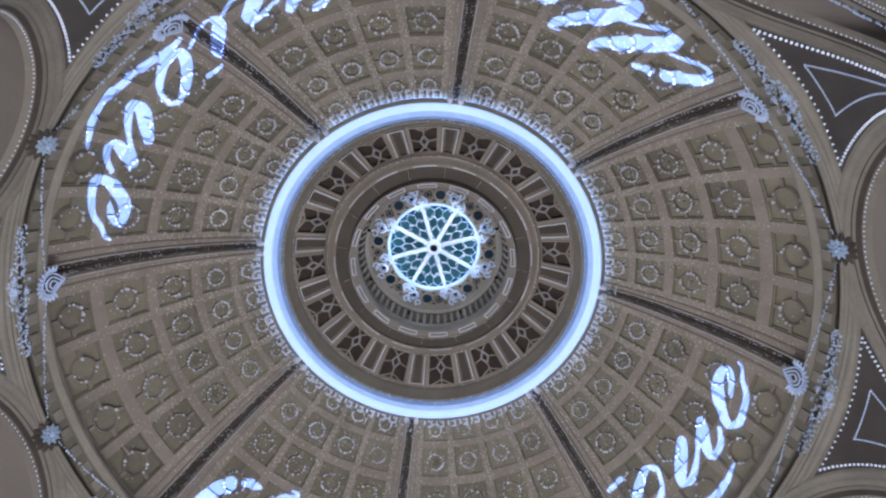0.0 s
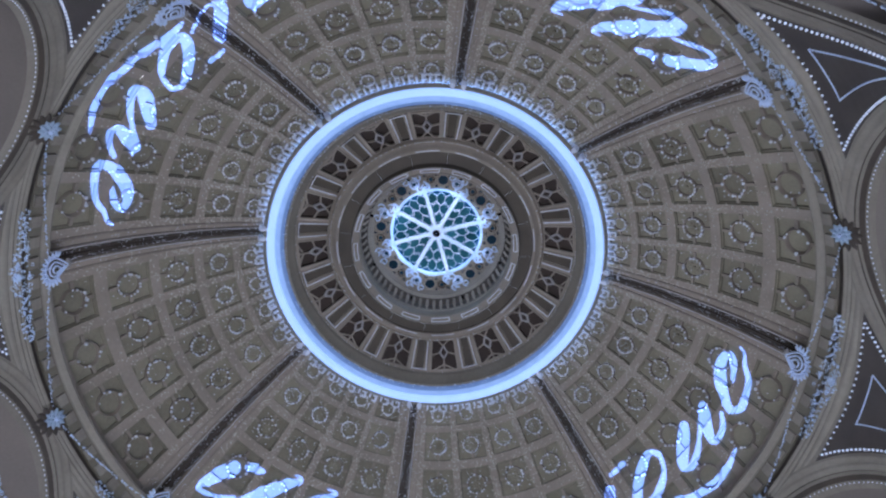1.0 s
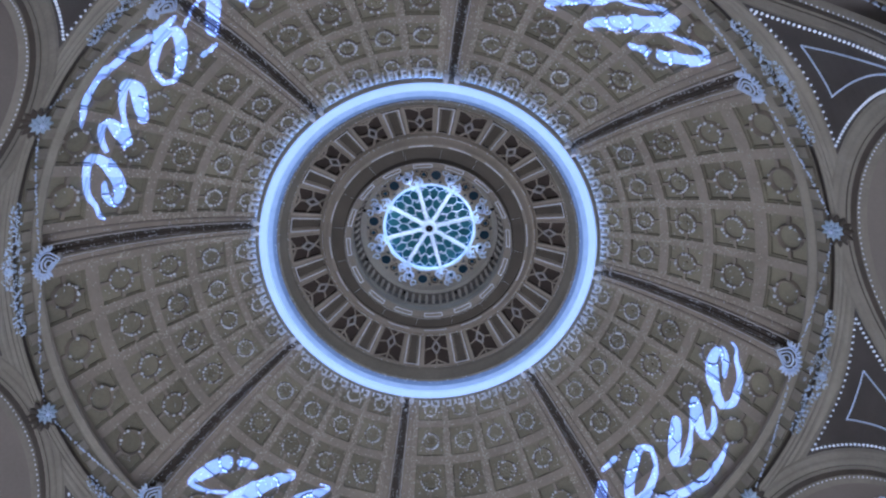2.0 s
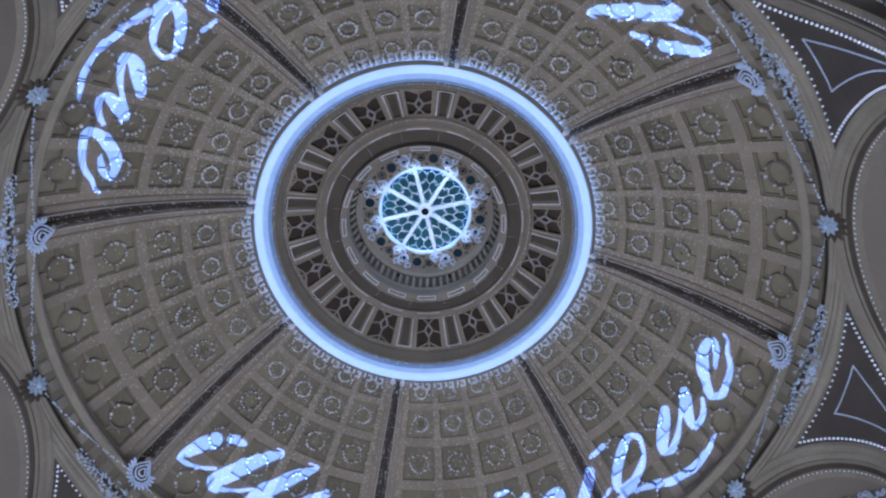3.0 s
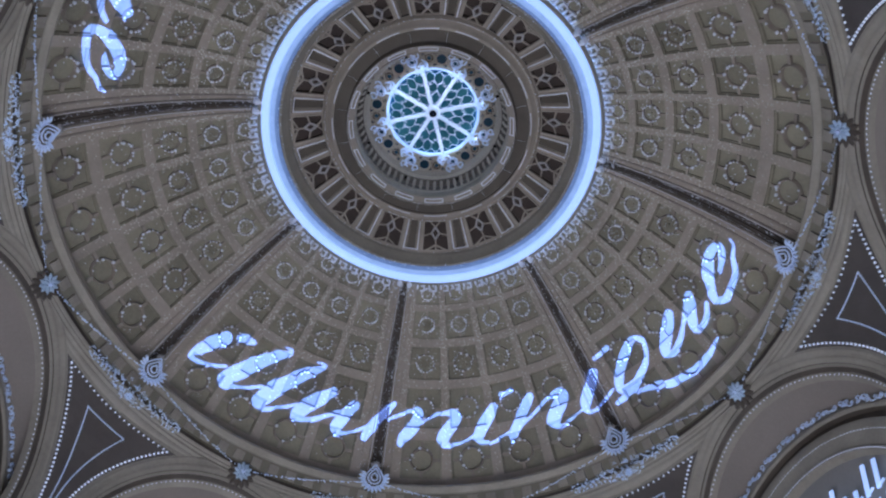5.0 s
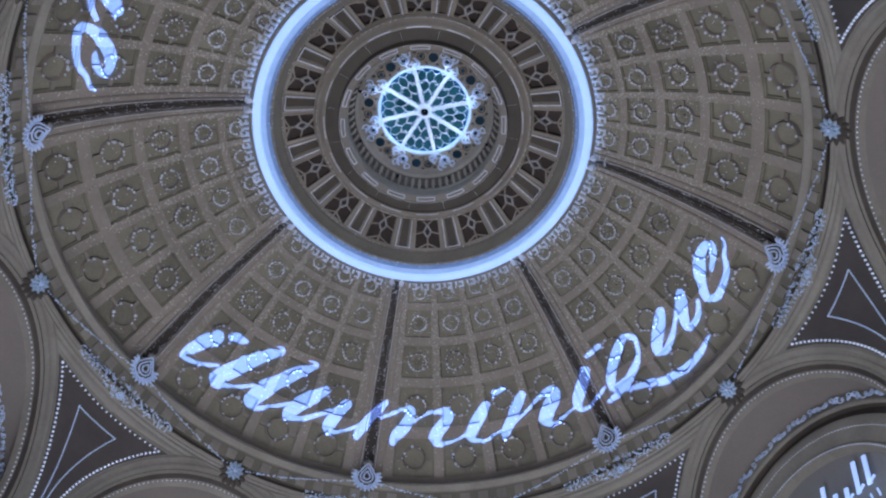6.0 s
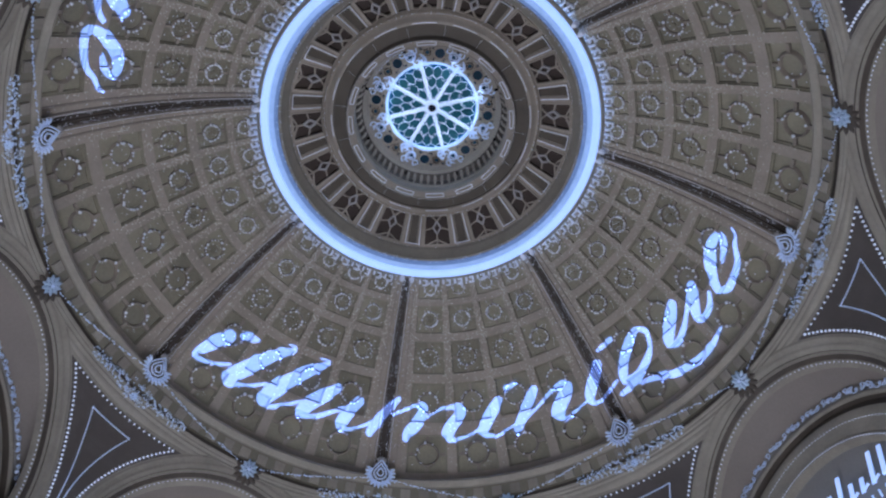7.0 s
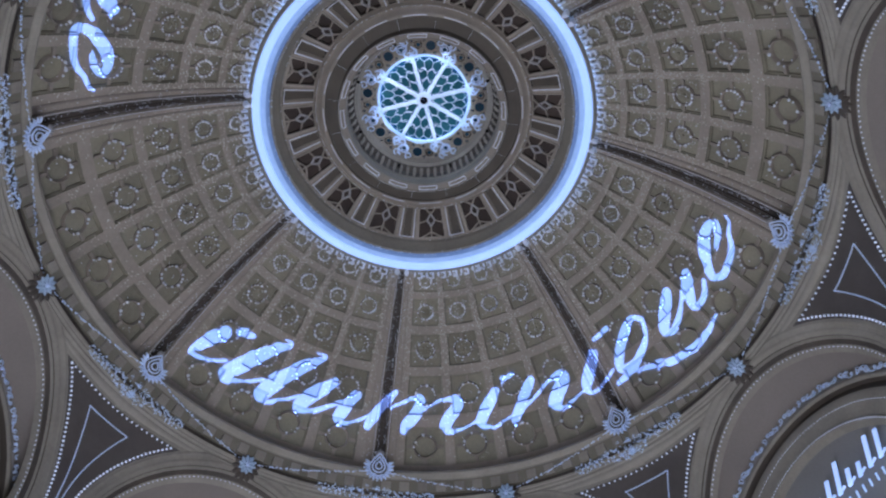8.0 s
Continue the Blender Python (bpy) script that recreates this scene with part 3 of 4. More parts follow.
for c0, r0, size in ((-8.5, 2.24, 0.25), (-3.5, 2.42, 0.15), (-15, 2.44, 0.14), (1.5, 2.08, 0.14), (3.5, 2.0, 0.12)):
    mid_p = P(c0, r0, LZ - 0.14)
    scroll.tube([mid_p + Vector((math.cos(t * 7) * size * (1.1 - 0.8 * t), math.sin(t * 7) * size * (1.1 - 0.8 * t), -0.06 * t)) for t in [i / 18 for i in range(19)]], lambda t: 0.032 - 0.014 * t, 6)
scroll = scroll.mesh("scroll", WHITE, True)
for k in range(8):
    part("scroll", scroll, None, collar, "white plaster scroll").matrix_basis = spin(45 * k)
# unseen box added over the glass to keep the backlight in
g = Geo()
g.lathe([(2.56, 35.5), (2.56, 38.2), (0.01, 38.2)], steps=48)
tagged(part("lantern_housing", g, WHITE), "unseen white box added to hold in the backlight", "skylight", kind="structure")

# ---------------------------------------------------------------- rim entablature under the dome
g = Geo()
g.lathe([(12.50, 27.30), (12.47, 27.35), (12.38, 27.37), (12.33, 27.43), (12.29, 27.45), (12.27, 27.53), (12.36, 27.66), (12.74, 28.06), (12.86, 28.12)], steps=240)
g.lathe([(12.83, 26.73), (12.86, 26.66), (12.90, 26.64), (12.92, 26.56), (12.98, 26.52), (12.99, 26.42), (13.07, 26.36), (13.09, 26.24), (13.15, 26.18), (13.24, 26.15), (13.34, 26.15)], steps=240)
rim_band = tagged(part("entablature", g, PLASTER, smooth=True), "moulded plaster entablature at the dome's foot", "cornice", kind="structure")
g = Geo()
g.lathe([(12.75, 26.79), (12.76, 26.90), (12.82, 26.90), (12.83, 26.73)], steps=240)
part("groove", g, DARK, rim_band, "dark sunk groove")
g = Geo()
g.lathe([(12.50, 27.30), (12.57, 27.20), (12.68, 27.02), (12.75, 26.90), (12.75, 26.79)], steps=240)
part("frieze_ground", g, FRIEZE, rim_band, "olive ground of the bracket frieze")
block = Geo()
outline_pts = ((12.58, 27.24), (12.48, 27.18), (12.55, 27.02), (12.64, 26.86), (12.74, 26.93))
block.lathe(outline_pts, -0.85, 0.85, 2)
for a in (-0.85, 0.85):
    block.add([P(a, r, z) for r, z in outline_pts], [(0, 1, 2, 3, 4)])
block = block.mesh("bracket", PLASTER)
for k in range(112):
    part("bracket", block, None, rim_band).matrix_basis = spin(360 / 112 * (k + 0.5))

# ---------------------------------------------------------------- arcade: eight arches in a round wall
AR, AZ0 = 4.47, 21.543                  # arch radius and spring height
WR = 13.3


def wr(z):
    """Radius of the pendentive surface at a height: it leans in towards the entablature."""
    d = max(0.0, z - AZ0)
    return math.sqrt((13.73 - 0.027 * d * d) ** 2 + 4.52 ** 2 - d * d)


def bulge(u, z):
    """How far the pendentive swells outwards towards the ribs; u is the distance from the arch's middle."""
    return 0.15 * min(1.0, (u / 4.6) ** 2) * min(1.0, max(0.0, z - AZ0) / 3)


def A(radius, th, r, drop=0.0):
    """A place on an arch round azimuth 0, by angle over the springing; r - WR lies behind the face; drop runs down the jambs."""
    u = radius * math.cos(radians(th))
    z = AZ0 + radius * math.sin(radians(th)) - drop
    rr = wr(z) + bulge(u, z) + r - WR
    return P(math.degrees(math.asin(u / rr)), rr, z)


def arch_sweep(geo, profile, steps=48, foot=23.1, top=26.32):
    """A moulding along the arch and down its jambs; its crown stops under the entablature."""
    rows = [[A(rad, 0, r, foot) for rad, r in profile]]
    for i in range(steps + 1):
        th = 180 * i / steps
        most = (top - AZ0) / max(0.01, math.sin(radians(th)))
        rows.append([A(min(rad, most + 0.1 * (rad - 4.4)), th, r) for rad, r in profile])
    rows.append([A(rad, 180, r, foot) for rad, r in profile])
    geo.grid(rows)


wall_geo = Geo()
for back in (0.0, 0.5):
    for sgn in (-1, 1):
        rows = []
        for i in range(31):
            th = 3 * i
            far = AR + 0.1
            while True:                  # out to the next bay or the entablature
                u, z = (far + 0.05) * math.cos(radians(th)), AZ0 + (far + 0.05) * math.sin(radians(th))
                if z > 26.25 or math.degrees(math.asin(u / wr(z))) > 22.5:
                    break
                far += 0.05
            row = []
            for k in range(5):
                p = A(AR + 0.1 + (far - AR - 0.1) * k / 4, th, WR + back)
                row.append(Vector((p.x, p.y * sgn, p.z)))
            rows.append(row)
        wall_geo.grid(rows)
        foot = [A(AR + 0.1, 0, WR + back), P(22.5, wr(0) + back, AZ0)]
        wall_geo.add([Vector((p.x, p.y * sgn, z)) for p in foot for z in (p.z, 0.0)], [(0, 1, 3, 2)])
arch_sweep(wall_geo, [(AR + 0.1, WR), (AR + 0.1, WR + 0.5)])
wall_me = wall_geo.mesh("wall", PLASTER)
mould, groove, arch_beads, reveal = Geo(), Geo(), Geo(), Geo()
arch_sweep(mould, [(5.100, WR), (5.100, WR - 0.03), (5.055, WR - 0.05), (4.994, WR - 0.04), (4.979, WR - 0.02), (4.874, WR - 0.02), (4.859, WR - 0.05), (4.798, WR - 0.07), (4.738, WR - 0.05), (4.723, WR - 0.03), (4.670, WR - 0.03)])
# nearly flat band coloured dark in place of a deep groove
arch_sweep(groove, [(4.67, WR - 0.03), (4.655, WR + 0.01), (4.45, WR + 0.02), (4.43, WR + 0.05)])
arch_sweep(reveal, [(4.43, WR + 0.05), (4.41, WR + 0.04), (4.29, WR + 0.06), (4.23, WR + 0.16)])
for i in range(83):
    th = 180 * i / 82
    arch_beads.ball(A(4.36, th, WR + 0.05), 0.028)
for d in range(40):
    for th in (0, 180):
        arch_beads.ball(A(4.36, th, WR + 0.05, 0.165 * (d + 1)), 0.028)
mould, groove, reveal, arch_beads = mould.mesh("archivolt", PLASTER, True), groove.mesh("groove", DARK, True), reveal.mesh("reveal", PLASTER, True), arch_beads.mesh("bead_line", BEAD_GLOW)

# splayed vault behind each arch, down to the lunette wall
LR, LC, LRAD = 14.54, 19.63, 5.45


def V(t, th):
    """From the arch (t 0) to the lunette (t 1)."""
    p0 = A(4.23, th, WR + 0.16)
    u = LRAD * math.cos(radians(th))
    p1 = Vector((LR, u, LC + LRAD * math.sin(radians(th)) + H))
    q = p0.lerp(p1, t)
    return q


vault = Geo()
vault.grid([[V(t / 6, th) for t in range(7)] for th in range(0, 181, 4)])
vault = vault.mesh("vault", VAULT, True)


def lun(rad, th, x=0.0, cz=LC):
    return Vector((LR + x, rad * math.cos(radians(th)), cz + rad * math.sin(radians(th)) + H))


lunette = Geo()
lunette.grid([[lun(LRAD * s / 8, th, 0.28 if s < 7.4 else 0.0) for s in range(0, 9)] for th in range(0, 181, 4)])
lunette.add([(LR + 0.28, -5, LC + H), (LR + 0.28, 5, LC + H), (LR + 0.28, 5, 0), (LR + 0.28, -5, 0)], [(0, 1, 2, 3)])
lunette = lunette.mesh("lunette_wall", LUNETTE)
lun_groove, lun_mould, lun_beads = Geo(), Geo(), Geo()
lun_groove.grid([[lun(r, th, x) for r, x in ((4.97, -0.04), (4.95, 0.16), (4.69, 0.18), (4.65, 0.0))] for th in range(0, 181, 3)])
lun_mould.grid([[lun(r, th, x) for r, x in ((5.18, 0.08), (5.16, -0.10), (5.06, -0.12), (4.99, -0.08), (4.97, 0.02))] for th in range(0, 181, 3)])
lun_mould.grid([[lun(r, th, x) for r, x in ((4.65, 0.10), (4.63, -0.04), (4.50, -0.06), (4.24, -0.06), (4.16, -0.03), (3.74, 0.0), (3.69, -0.05), (3.57, -0.05), (3.53, 0.28))] for th in range(0, 181, 3)])
for i in range(104):
    lun_beads.ball(lun(4.25, 180 * i / 103, -0.07), 0.022)
    lun_beads.ball(lun(3.63, 180 * i / 103, -0.06), 0.026)
lun_groove, lun_mould, lun_beads = lun_groove.mesh("groove", DARK, True), lun_mould.mesh("moulding", PLASTER, True), lun_beads.mesh("bead_line", BEAD_GLOW)
garland_geo, garland_leaf = Geo(), Geo()
for i in range(64):
    th = 12 + 156 * i / 63
    c = lun(5.27 + 0.05 * math.sin(i * 1.7), th, -0.16)
    garland_geo.ball(c, 0.035 + 0.035 * math.sin(i * 2.3) ** 2)
    mm = frame_at(c, (-1, 0, 0), (0, 0, 1)) @ spin(th + 90 * (i % 4) + rng.uniform(-40, 40))
    size = rng.uniform(0.08, 0.15)
    garland_leaf.tube([mm @ Vector((size * (1.2 - t) * math.cos(5 * t), size * (1.2 - t) * math.sin(5 * t), 0.02)) for t in [j / 8 for j in range(9)]], lambda t: 0.028 - 0.012 * t, 5)
    if i % 2:
        garland_leaf.petal(mm, 0.15, 0.07, 0.04)
garland_geo, garland_leaf = garland_geo.mesh("fruit", WHITE, True), garland_leaf.mesh("leaf", WHITE, True)

for k, bay in enumerate(BAYS):
    m = spin(bay)
    w = tagged(part(f"wall_{k + 1}", wall_me, None), "round plaster wall pierced by a tall arch", "wall", kind="structure")
    w.matrix_basis = m
    part("archivolt", mould, None, w)
    part("groove", groove, None, w, "dark groove")
    part("reveal", reveal, None, w)
    part("bead_line", arch_beads, None, w, "small white beads")
    v = tagged(part(f"vault_{k + 1}", vault, None), "plain splayed vault behind the arch", "vault", kind="structure")
    v.matrix_basis = m
    l = tagged(part(f"lunette_{k + 1}", lunette, None), "plain lunette wall with beaded mouldings", "wall", kind="structure")
    l.matrix_basis = m
    part("moulding", lun_mould, None, l)
    part("groove", lun_groove, None, l, "dark groove")
    part("bead_line", lun_beads, None, l, "small white beads")
    ga = tagged(new("lunette_garland"), "whitened leaf and fruit garland over the lunette", "garland", "lunette garlands")
    ga.matrix_basis = m
    part("fruit", garland_geo, None, ga, kind="stuff")
    part("leaf_scroll", garland_leaf, None, ga, kind="stuff")

# ---------------------------------------------------------------- dark spandrel panels under the ribs
SP_TOP, SP_RAD = 26.04, 5.13


def SR(az, z):
    """Radius of the pendentive by azimuth from a rib and height."""
    return wr(z) + bulge(wr(z) * math.sin(radians(22.5 - abs(az))), z)


def spandrel_outline(inset, front, n=26, low=17.5):
    """The three-cornered outline round azimuth 0, between two neighbouring arches."""
    top = SP_TOP - inset * 1.15
    right, left = [], []
    zs = [low + (top - low) * i / n for i in range(n + 1)]
    for z in zs:
        rad = SP_RAD + inset * (0.3 + 1.4 * max(0.0, (z - low) / (top - low)) ** 2)
        u = math.sqrt(max(rad ** 2 - (z - AZ0) ** 2, 0)) if z > AZ0 else rad
        az = 22.5 - math.degrees(math.asin(min(1, u / wr(z))))
        if az > 0.02:
            right.append(P(az, SR(az, z) - front, z))
            left.append(P(-az, SR(az, z) - front, z))
    return left, right


panel, panel_beads, outline = Geo(), Geo(), Geo()
left, right = spandrel_outline(0.0, 0.02)
panel.grid([[a.lerp(b, t / 8) * 1 for t in range(9)] for a, b in zip(left, right)])
for v_i, p in enumerate(panel.v):      # keep the panel on the round wall
    q = Vector(p)
    f = (SR(math.degrees(math.atan2(q.y, q.x)), q.z - H) - 0.02) / q.xy.length
    panel.v[v_i] = (q.x * f, q.y * f, q.z)


def string(points, step, radius, geo):
    carry = 0.0
    for p, q in zip(points[:-1], points[1:]):
        d = (q - p).length
        while carry < d:
            geo.ball(p.lerp(q, carry / d), radius)
            carry += step
        carry -= d


left, right = spandrel_outline(0.06, 0.05)
top_row = [P(a, SR(a, SP_TOP - 0.07) - 0.05, SP_TOP - 0.07) for a in [math.degrees(math.atan2(right[-1].y, right[-1].x)) * (1 - i / 20) for i in range(41)]]
for line in (left, right):
    string(line, 0.155, 0.050, panel_beads)
string(top_row, 0.22, 0.042, panel_beads)
left, right = spandrel_outline(0.45, 0.04)
a_top = math.degrees(math.atan2(right[-1].y, right[-1].x))
for line in (left, right, [P(a_top * (1 - i / 5), SR(a_top * (1 - i / 5), SP_TOP - 0.52) - 0.04, SP_TOP - 0.45 * 1.15) for i in range(11)]):
    outline.tube(line, 0.018, 5)
    string(line, 0.11, 0.039, outline)
panel, panel_beads, outline = panel.mesh("panel", SLATE), panel_beads.mesh("bead_border", BEAD_GLOW), outline.mesh("outline", WHITE)
for az in RIBS:
    e = tagged(new("spandrel_panel"), "dark slate spandrel panel edged with white beads", "wall panel", "spandrel panels")
    e.matrix_basis = spin(az)
    part("panel", panel, None, e, "dark slate field")
    part("bead_border", panel_beads, None, e, "white bead border", kind="stuff")
    part("outline", outline, None, e, "whitened inner outline")

# ---------------------------------------------------------------- ornaments: cartouches, bosses, swags
ct_field, ct_plume, ct_scroll, ct_leaves = Geo(), [], [], []
cm = frame_at(P(0, 12.20, 27.58), (-0.92, 0, -0.39), (0, 0, 1)) @ Matrix.Scale(1.08, 4)
for i in range(15):          # fan of leaves round the sides and the foot, open at the top
    ang = -200 + 220 * i / 14
    foot = abs(i - 7) / 7
    leaf = Geo()
    leaf.petal(cm @ Matrix.Translation((0, 0.03, 0.0)) @ spin(ang) @ Matrix.Translation((0.30, 0, 0)), 0.30 - 0.05 * foot, 0.12, 0.10, 0.8)
    ct_leaves.append(leaf.mesh("leaf", WHITE, True))


def drop_loop(r, top, h):
    """A pointed drop lying on the shield, its tip upwards."""
    out = []
    for i in range(29):
        a = radians(-270 + 360 * i / 28)
        up = math.sin(a)
        squeeze = 1.0 if up < 0 else 1.0 - 0.75 * up ** 1.5
        out.append(cm @ Vector((r * squeeze * math.cos(a), (top if up > 0 else r) * up, h)))
    return out


ct_rings = Geo()
for rr, tt, hh in ((0.335, 0.52, 0.06), (0.225, 0.36, 0.10), (0.115, 0.19, 0.13)):
    ct_rings.tube(drop_loop(rr, tt, hh), 0.034, 6)
for i in range(7):           # plume running up into the rib
    leaf = Geo()
    leaf.petal(cm @ Matrix.Translation((0, 0.40, 0.03)) @ spin(30 + 20 * i), 0.32 - 0.03 * abs(i - 3), 0.085, 0.06)
    ct_plume.append(leaf.mesh("plume_leaf", COLLAR, True))
for sgn in (-1, 1):
    scroll = Geo()
    scroll.tube([cm @ Vector((sgn * (0.10 + 0.15 * t - 0.10 * t * t), -0.34 + 0.05 * math.sin(6 * t), 0.10)) for t in [i / 14 for i in range(15)]], 0.038, 6)
    ct_scroll.append(scroll.mesh("scroll", WHITE, True))
rows = []
for i in range(20):
    a = TAU * i / 20
    rows.append([cm @ Vector((0.35 * q * math.cos(a), 0.05 + 0.38 * q * math.sin(a), h)) for q, h in ((1.0, -0.05), (1.0, 0.03), (0.6, 0.06), (0.02, 0.09))])
ct_field.grid(rows, closed=True)
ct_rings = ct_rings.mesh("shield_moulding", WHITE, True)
ct_field = ct_field.mesh("shield", UMBER, True)
festoon = Geo()              # bead strings from the cartouche to the bosses on both sides
for sgn in (-1, 1):
    line = [P(sgn * (1.6 + 19.4 * t), 12.27 + 0.51 * t ** 1.9, 27.44 - 0.74 * t - 0.10 * math.sin(math.pi * t)) for t in [i / 40 for i in range(41)]]
    for p, q in zip(line[:-1], line[1:]):
        n = max(2, round((q - p).length / 0.115))
        for k in range(n):
            c = p.lerp(q, k / n)
            if rng.random() < 0.22:
                continue
            festoon.ball(c + Vector((rng.uniform(-0.022, 0.022), rng.uniform(-0.022, 0.022), rng.uniform(-0.02, 0.02))), rng.uniform(0.020, 0.042))
            if rng.random() < 0.12:
                festoon.petal(frame_at(c, (-0.7, 0, -0.7), (0, 0, 1)) @ spin(rng.uniform(0, 360)), rng.uniform(0.05, 0.10), 0.05, 0.03)
festoon = festoon.mesh("festoon", WHITE)
boss_leaf, boss_core, boss_dark = Geo(), Geo(), Geo()
bm_ = frame_at(P(0, 12.84, 26.58), (-0.75, 0, -0.66), (0, 0, 1)) @ Matrix.Scale(1.1, 4)
for i in range(10):
    boss_leaf.petal(bm_ @ Matrix.Translation((0, 0, 0.06)) @ spin(36 * i), 0.33, 0.17, 0.09)
for i in range(7):
    boss_leaf.petal(bm_ @ Matrix.Translation((0, 0, 0.14)) @ spin(360 / 7 * i), 0.2, 0.13, 0.08)
boss_core.ball(bm_ @ Vector((0, 0, 0.2)), 0.09)
for i in range(9):
    boss_dark.petal(bm_ @ Matrix.Translation((0, -0.10, 0.05)) @ spin(160 + 220 * i / 8), 0.50, 0.22, 0.06)
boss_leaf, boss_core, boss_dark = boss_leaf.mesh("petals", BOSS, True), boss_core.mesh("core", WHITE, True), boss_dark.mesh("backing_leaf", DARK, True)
sw_leaf, sw_fruit = Geo(), Geo()
for i in range(190):          # small curling tendrils along the groove, thickest in the middle
    a = -10.0 + 20 * i / 189
    dense = math.exp(-(a / 3.5) ** 2)
    r = 12.80 + rng.uniform(-0.20, 0.20) * (0.55 + 0.6 * dense)
    c = P(a + rng.uniform(-0.3, 0.3), r, 26.78 - (r - 12.76) * 1.2 - 0.03)
    mm = frame_at(c, (-0.6, 0, -0.8), (0, 0, 1)) @ spin(rng.uniform(0, 360))
    size = rng.uniform(0.025, 0.06) * (0.8 + 0.7 * dense)
    turn = rng.choice((-1, 1))
    sw_leaf.tube([mm @ Vector((size * (1.2 - t) * math.cos(5 * t), turn * size * (1.2 - t) * math.sin(5 * t), 0.03)) for t in [j / 7 for j in range(8)]], lambda t: 0.013 - 0.005 * t, 5)
    if rng.random() < 0.6:
        sw_leaf.petal(mm, rng.uniform(0.05, 0.11), 0.035, 0.02)
    if rng.random() < 0.35:
        sw_fruit.ball(c + Vector((-0.03, 0, -0.05)), rng.uniform(0.025, 0.045))
for i in range(9):
    sw_leaf.petal(frame_at(P(0, 12.90, 26.56), (-0.6, 0, -0.8), (0, 0, 1)) @ spin(40 * i), 0.19, 0.08, 0.07)
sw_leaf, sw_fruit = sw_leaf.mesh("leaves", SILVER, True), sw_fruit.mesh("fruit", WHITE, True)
for az in RIBS:
    e = tagged(new("cartouche"), "whitened shell cartouche at the foot of a rib", "cartouche", "rib cartouches")
    e.matrix_basis = spin(az)
    part("shield", ct_field, None, e, "dark shield field")
    part("shield_moulding", ct_rings, None, e)
    for me in ct_scroll:
        part("scroll", me, None, e)
    for me in ct_plume:
        part("plume_leaf", me, None, e)
    for me in ct_leaves:
        part("leaf", me, None, e)
    e = part("bead_string", festoon, None, tagged(new("festoon"), "thin beaded white festoon hung between ornaments", "festoon", "rim festoons"), kind="stuff").parent
    e.matrix_basis = spin(az)
    e = tagged(new("swag"), "whitened leaf and fruit swag on the frieze", "swag", "frieze swags")
    e.matrix_basis = spin(az)
    part("leaves", sw_leaf, None, e, kind="stuff")
    part("fruit", sw_fruit, None, e, kind="stuff")
for bay in BAYS:
    e = tagged(new("boss"), "silvery flower boss on dark leaves over an arch", "boss", "arch bosses")
    e.matrix_basis = spin(bay)
    part("petals", boss_leaf, None, e)
    part("core", boss_core, None, e)
    part("backing_leaf", boss_dark, None, e, "dark backing leaves")

# ---------------------------------------------------------------- projected lettering in one lunette, put in as two lines of glowing plain shapes
sign = tagged(new("lunette_projection"), "two slanted lines of glowing marks in place of projected lettering", "sign")
sign.matrix_basis = spin(22.5)
LETTER_GLOW = material("projected_letter_glow", (0.8, 0.85, 0.95), rough=0.5, bump=0, emit=0.62, emit_colour=(0.34, 0.56, 1.0))
for i in range(9):           # slanted strokes of unequal height, each with a short foot
    b = Geo()
    y, tall = 1.35 - 0.43 * i, (0.95, 0.50, 0.48, 0.80, 1.15, 0.60, 0.50, 1.10, 1.0)[i]
    low = LC + H + 1.28
    b.bar(Vector((LR - 0.02, y, low)), Vector((LR - 0.02, y - 0.24 * tall, low + tall)), 0.15, 0.04, (1, 0, 0))
    b.bar(Vector((LR - 0.02, y + 0.05, low + 0.03)), Vector((LR - 0.02, y - 0.26, low + 0.16)), 0.08, 0.04, (1, 0, 0))
    part("mark", b, LETTER_GLOW, sign)
for i in range(12):
    b = Geo()
    y = 0.75 - 0.27 * i
    b.bar(Vector((LR - 0.02, y, LC + H + 0.72)), Vector((LR - 0.02, y, LC + H + 1.0)), 0.06, 0.03, (1, 0, 0))
    part("mark", b, LETTER_GLOW, sign)

# ---------------------------------------------------------------- added fill lights and the lettering projector
flood = Geo()
flood.lathe([(0.05, -0.98 - H + 1.0), (0.62, -0.98 - H + 1.0), (0.64, -0.55 - H + 1.0), (0.58, -0.50 - H + 1.0), (0.56, -0.6 - H + 1.0), (0.05, -0.6 - H + 1.0)], steps=28)
flood = flood.mesh("floodlight", BLACK, True)
foot = Geo()
foot.box(Matrix.Translation((0, 0, 0.03)), 0.9, 0.9, 0.06)
foot = foot.mesh("base", BLACK)
for k in range(8):
    a = radians(45 * k + 22.5)
    e = tagged(part("floodlight", flood, None), "round black fill light added on the floor, turned up", "floodlight", "floor floodlights")
    e.location = (3.6 * math.cos(a), 3.6 * math.sin(a), 0.05)
    part("base", foot, None, e).location = (0, 0, -0.05)

PLATE = 0.6                              # from the lamp to the stencil
UNIT, RISE, BASE = 5.5, 3.95, 39.6          # one letter unit along the dome, the same up its meridian, and the baseline, in degrees
# the strokes of the eleven slanted letters, in letter units along and over the baseline, with half the pen's width
LETTERS = []
LETTERS.append([[(-0.2, 1.44, 0.25), (-0.54, 0.97, 0.23), (-0.74, 0.58, 0.18), (-0.82, 0.27, 0.1), (-0.57, 0.21, 0.08), (-0.2, 0.36, 0.08), (0.39, 0.73, 0.06)],
                [(0.24, 1.77, 0.15), (0.49, 1.87, 0.15), (0.78, 1.95, 0.08)]])
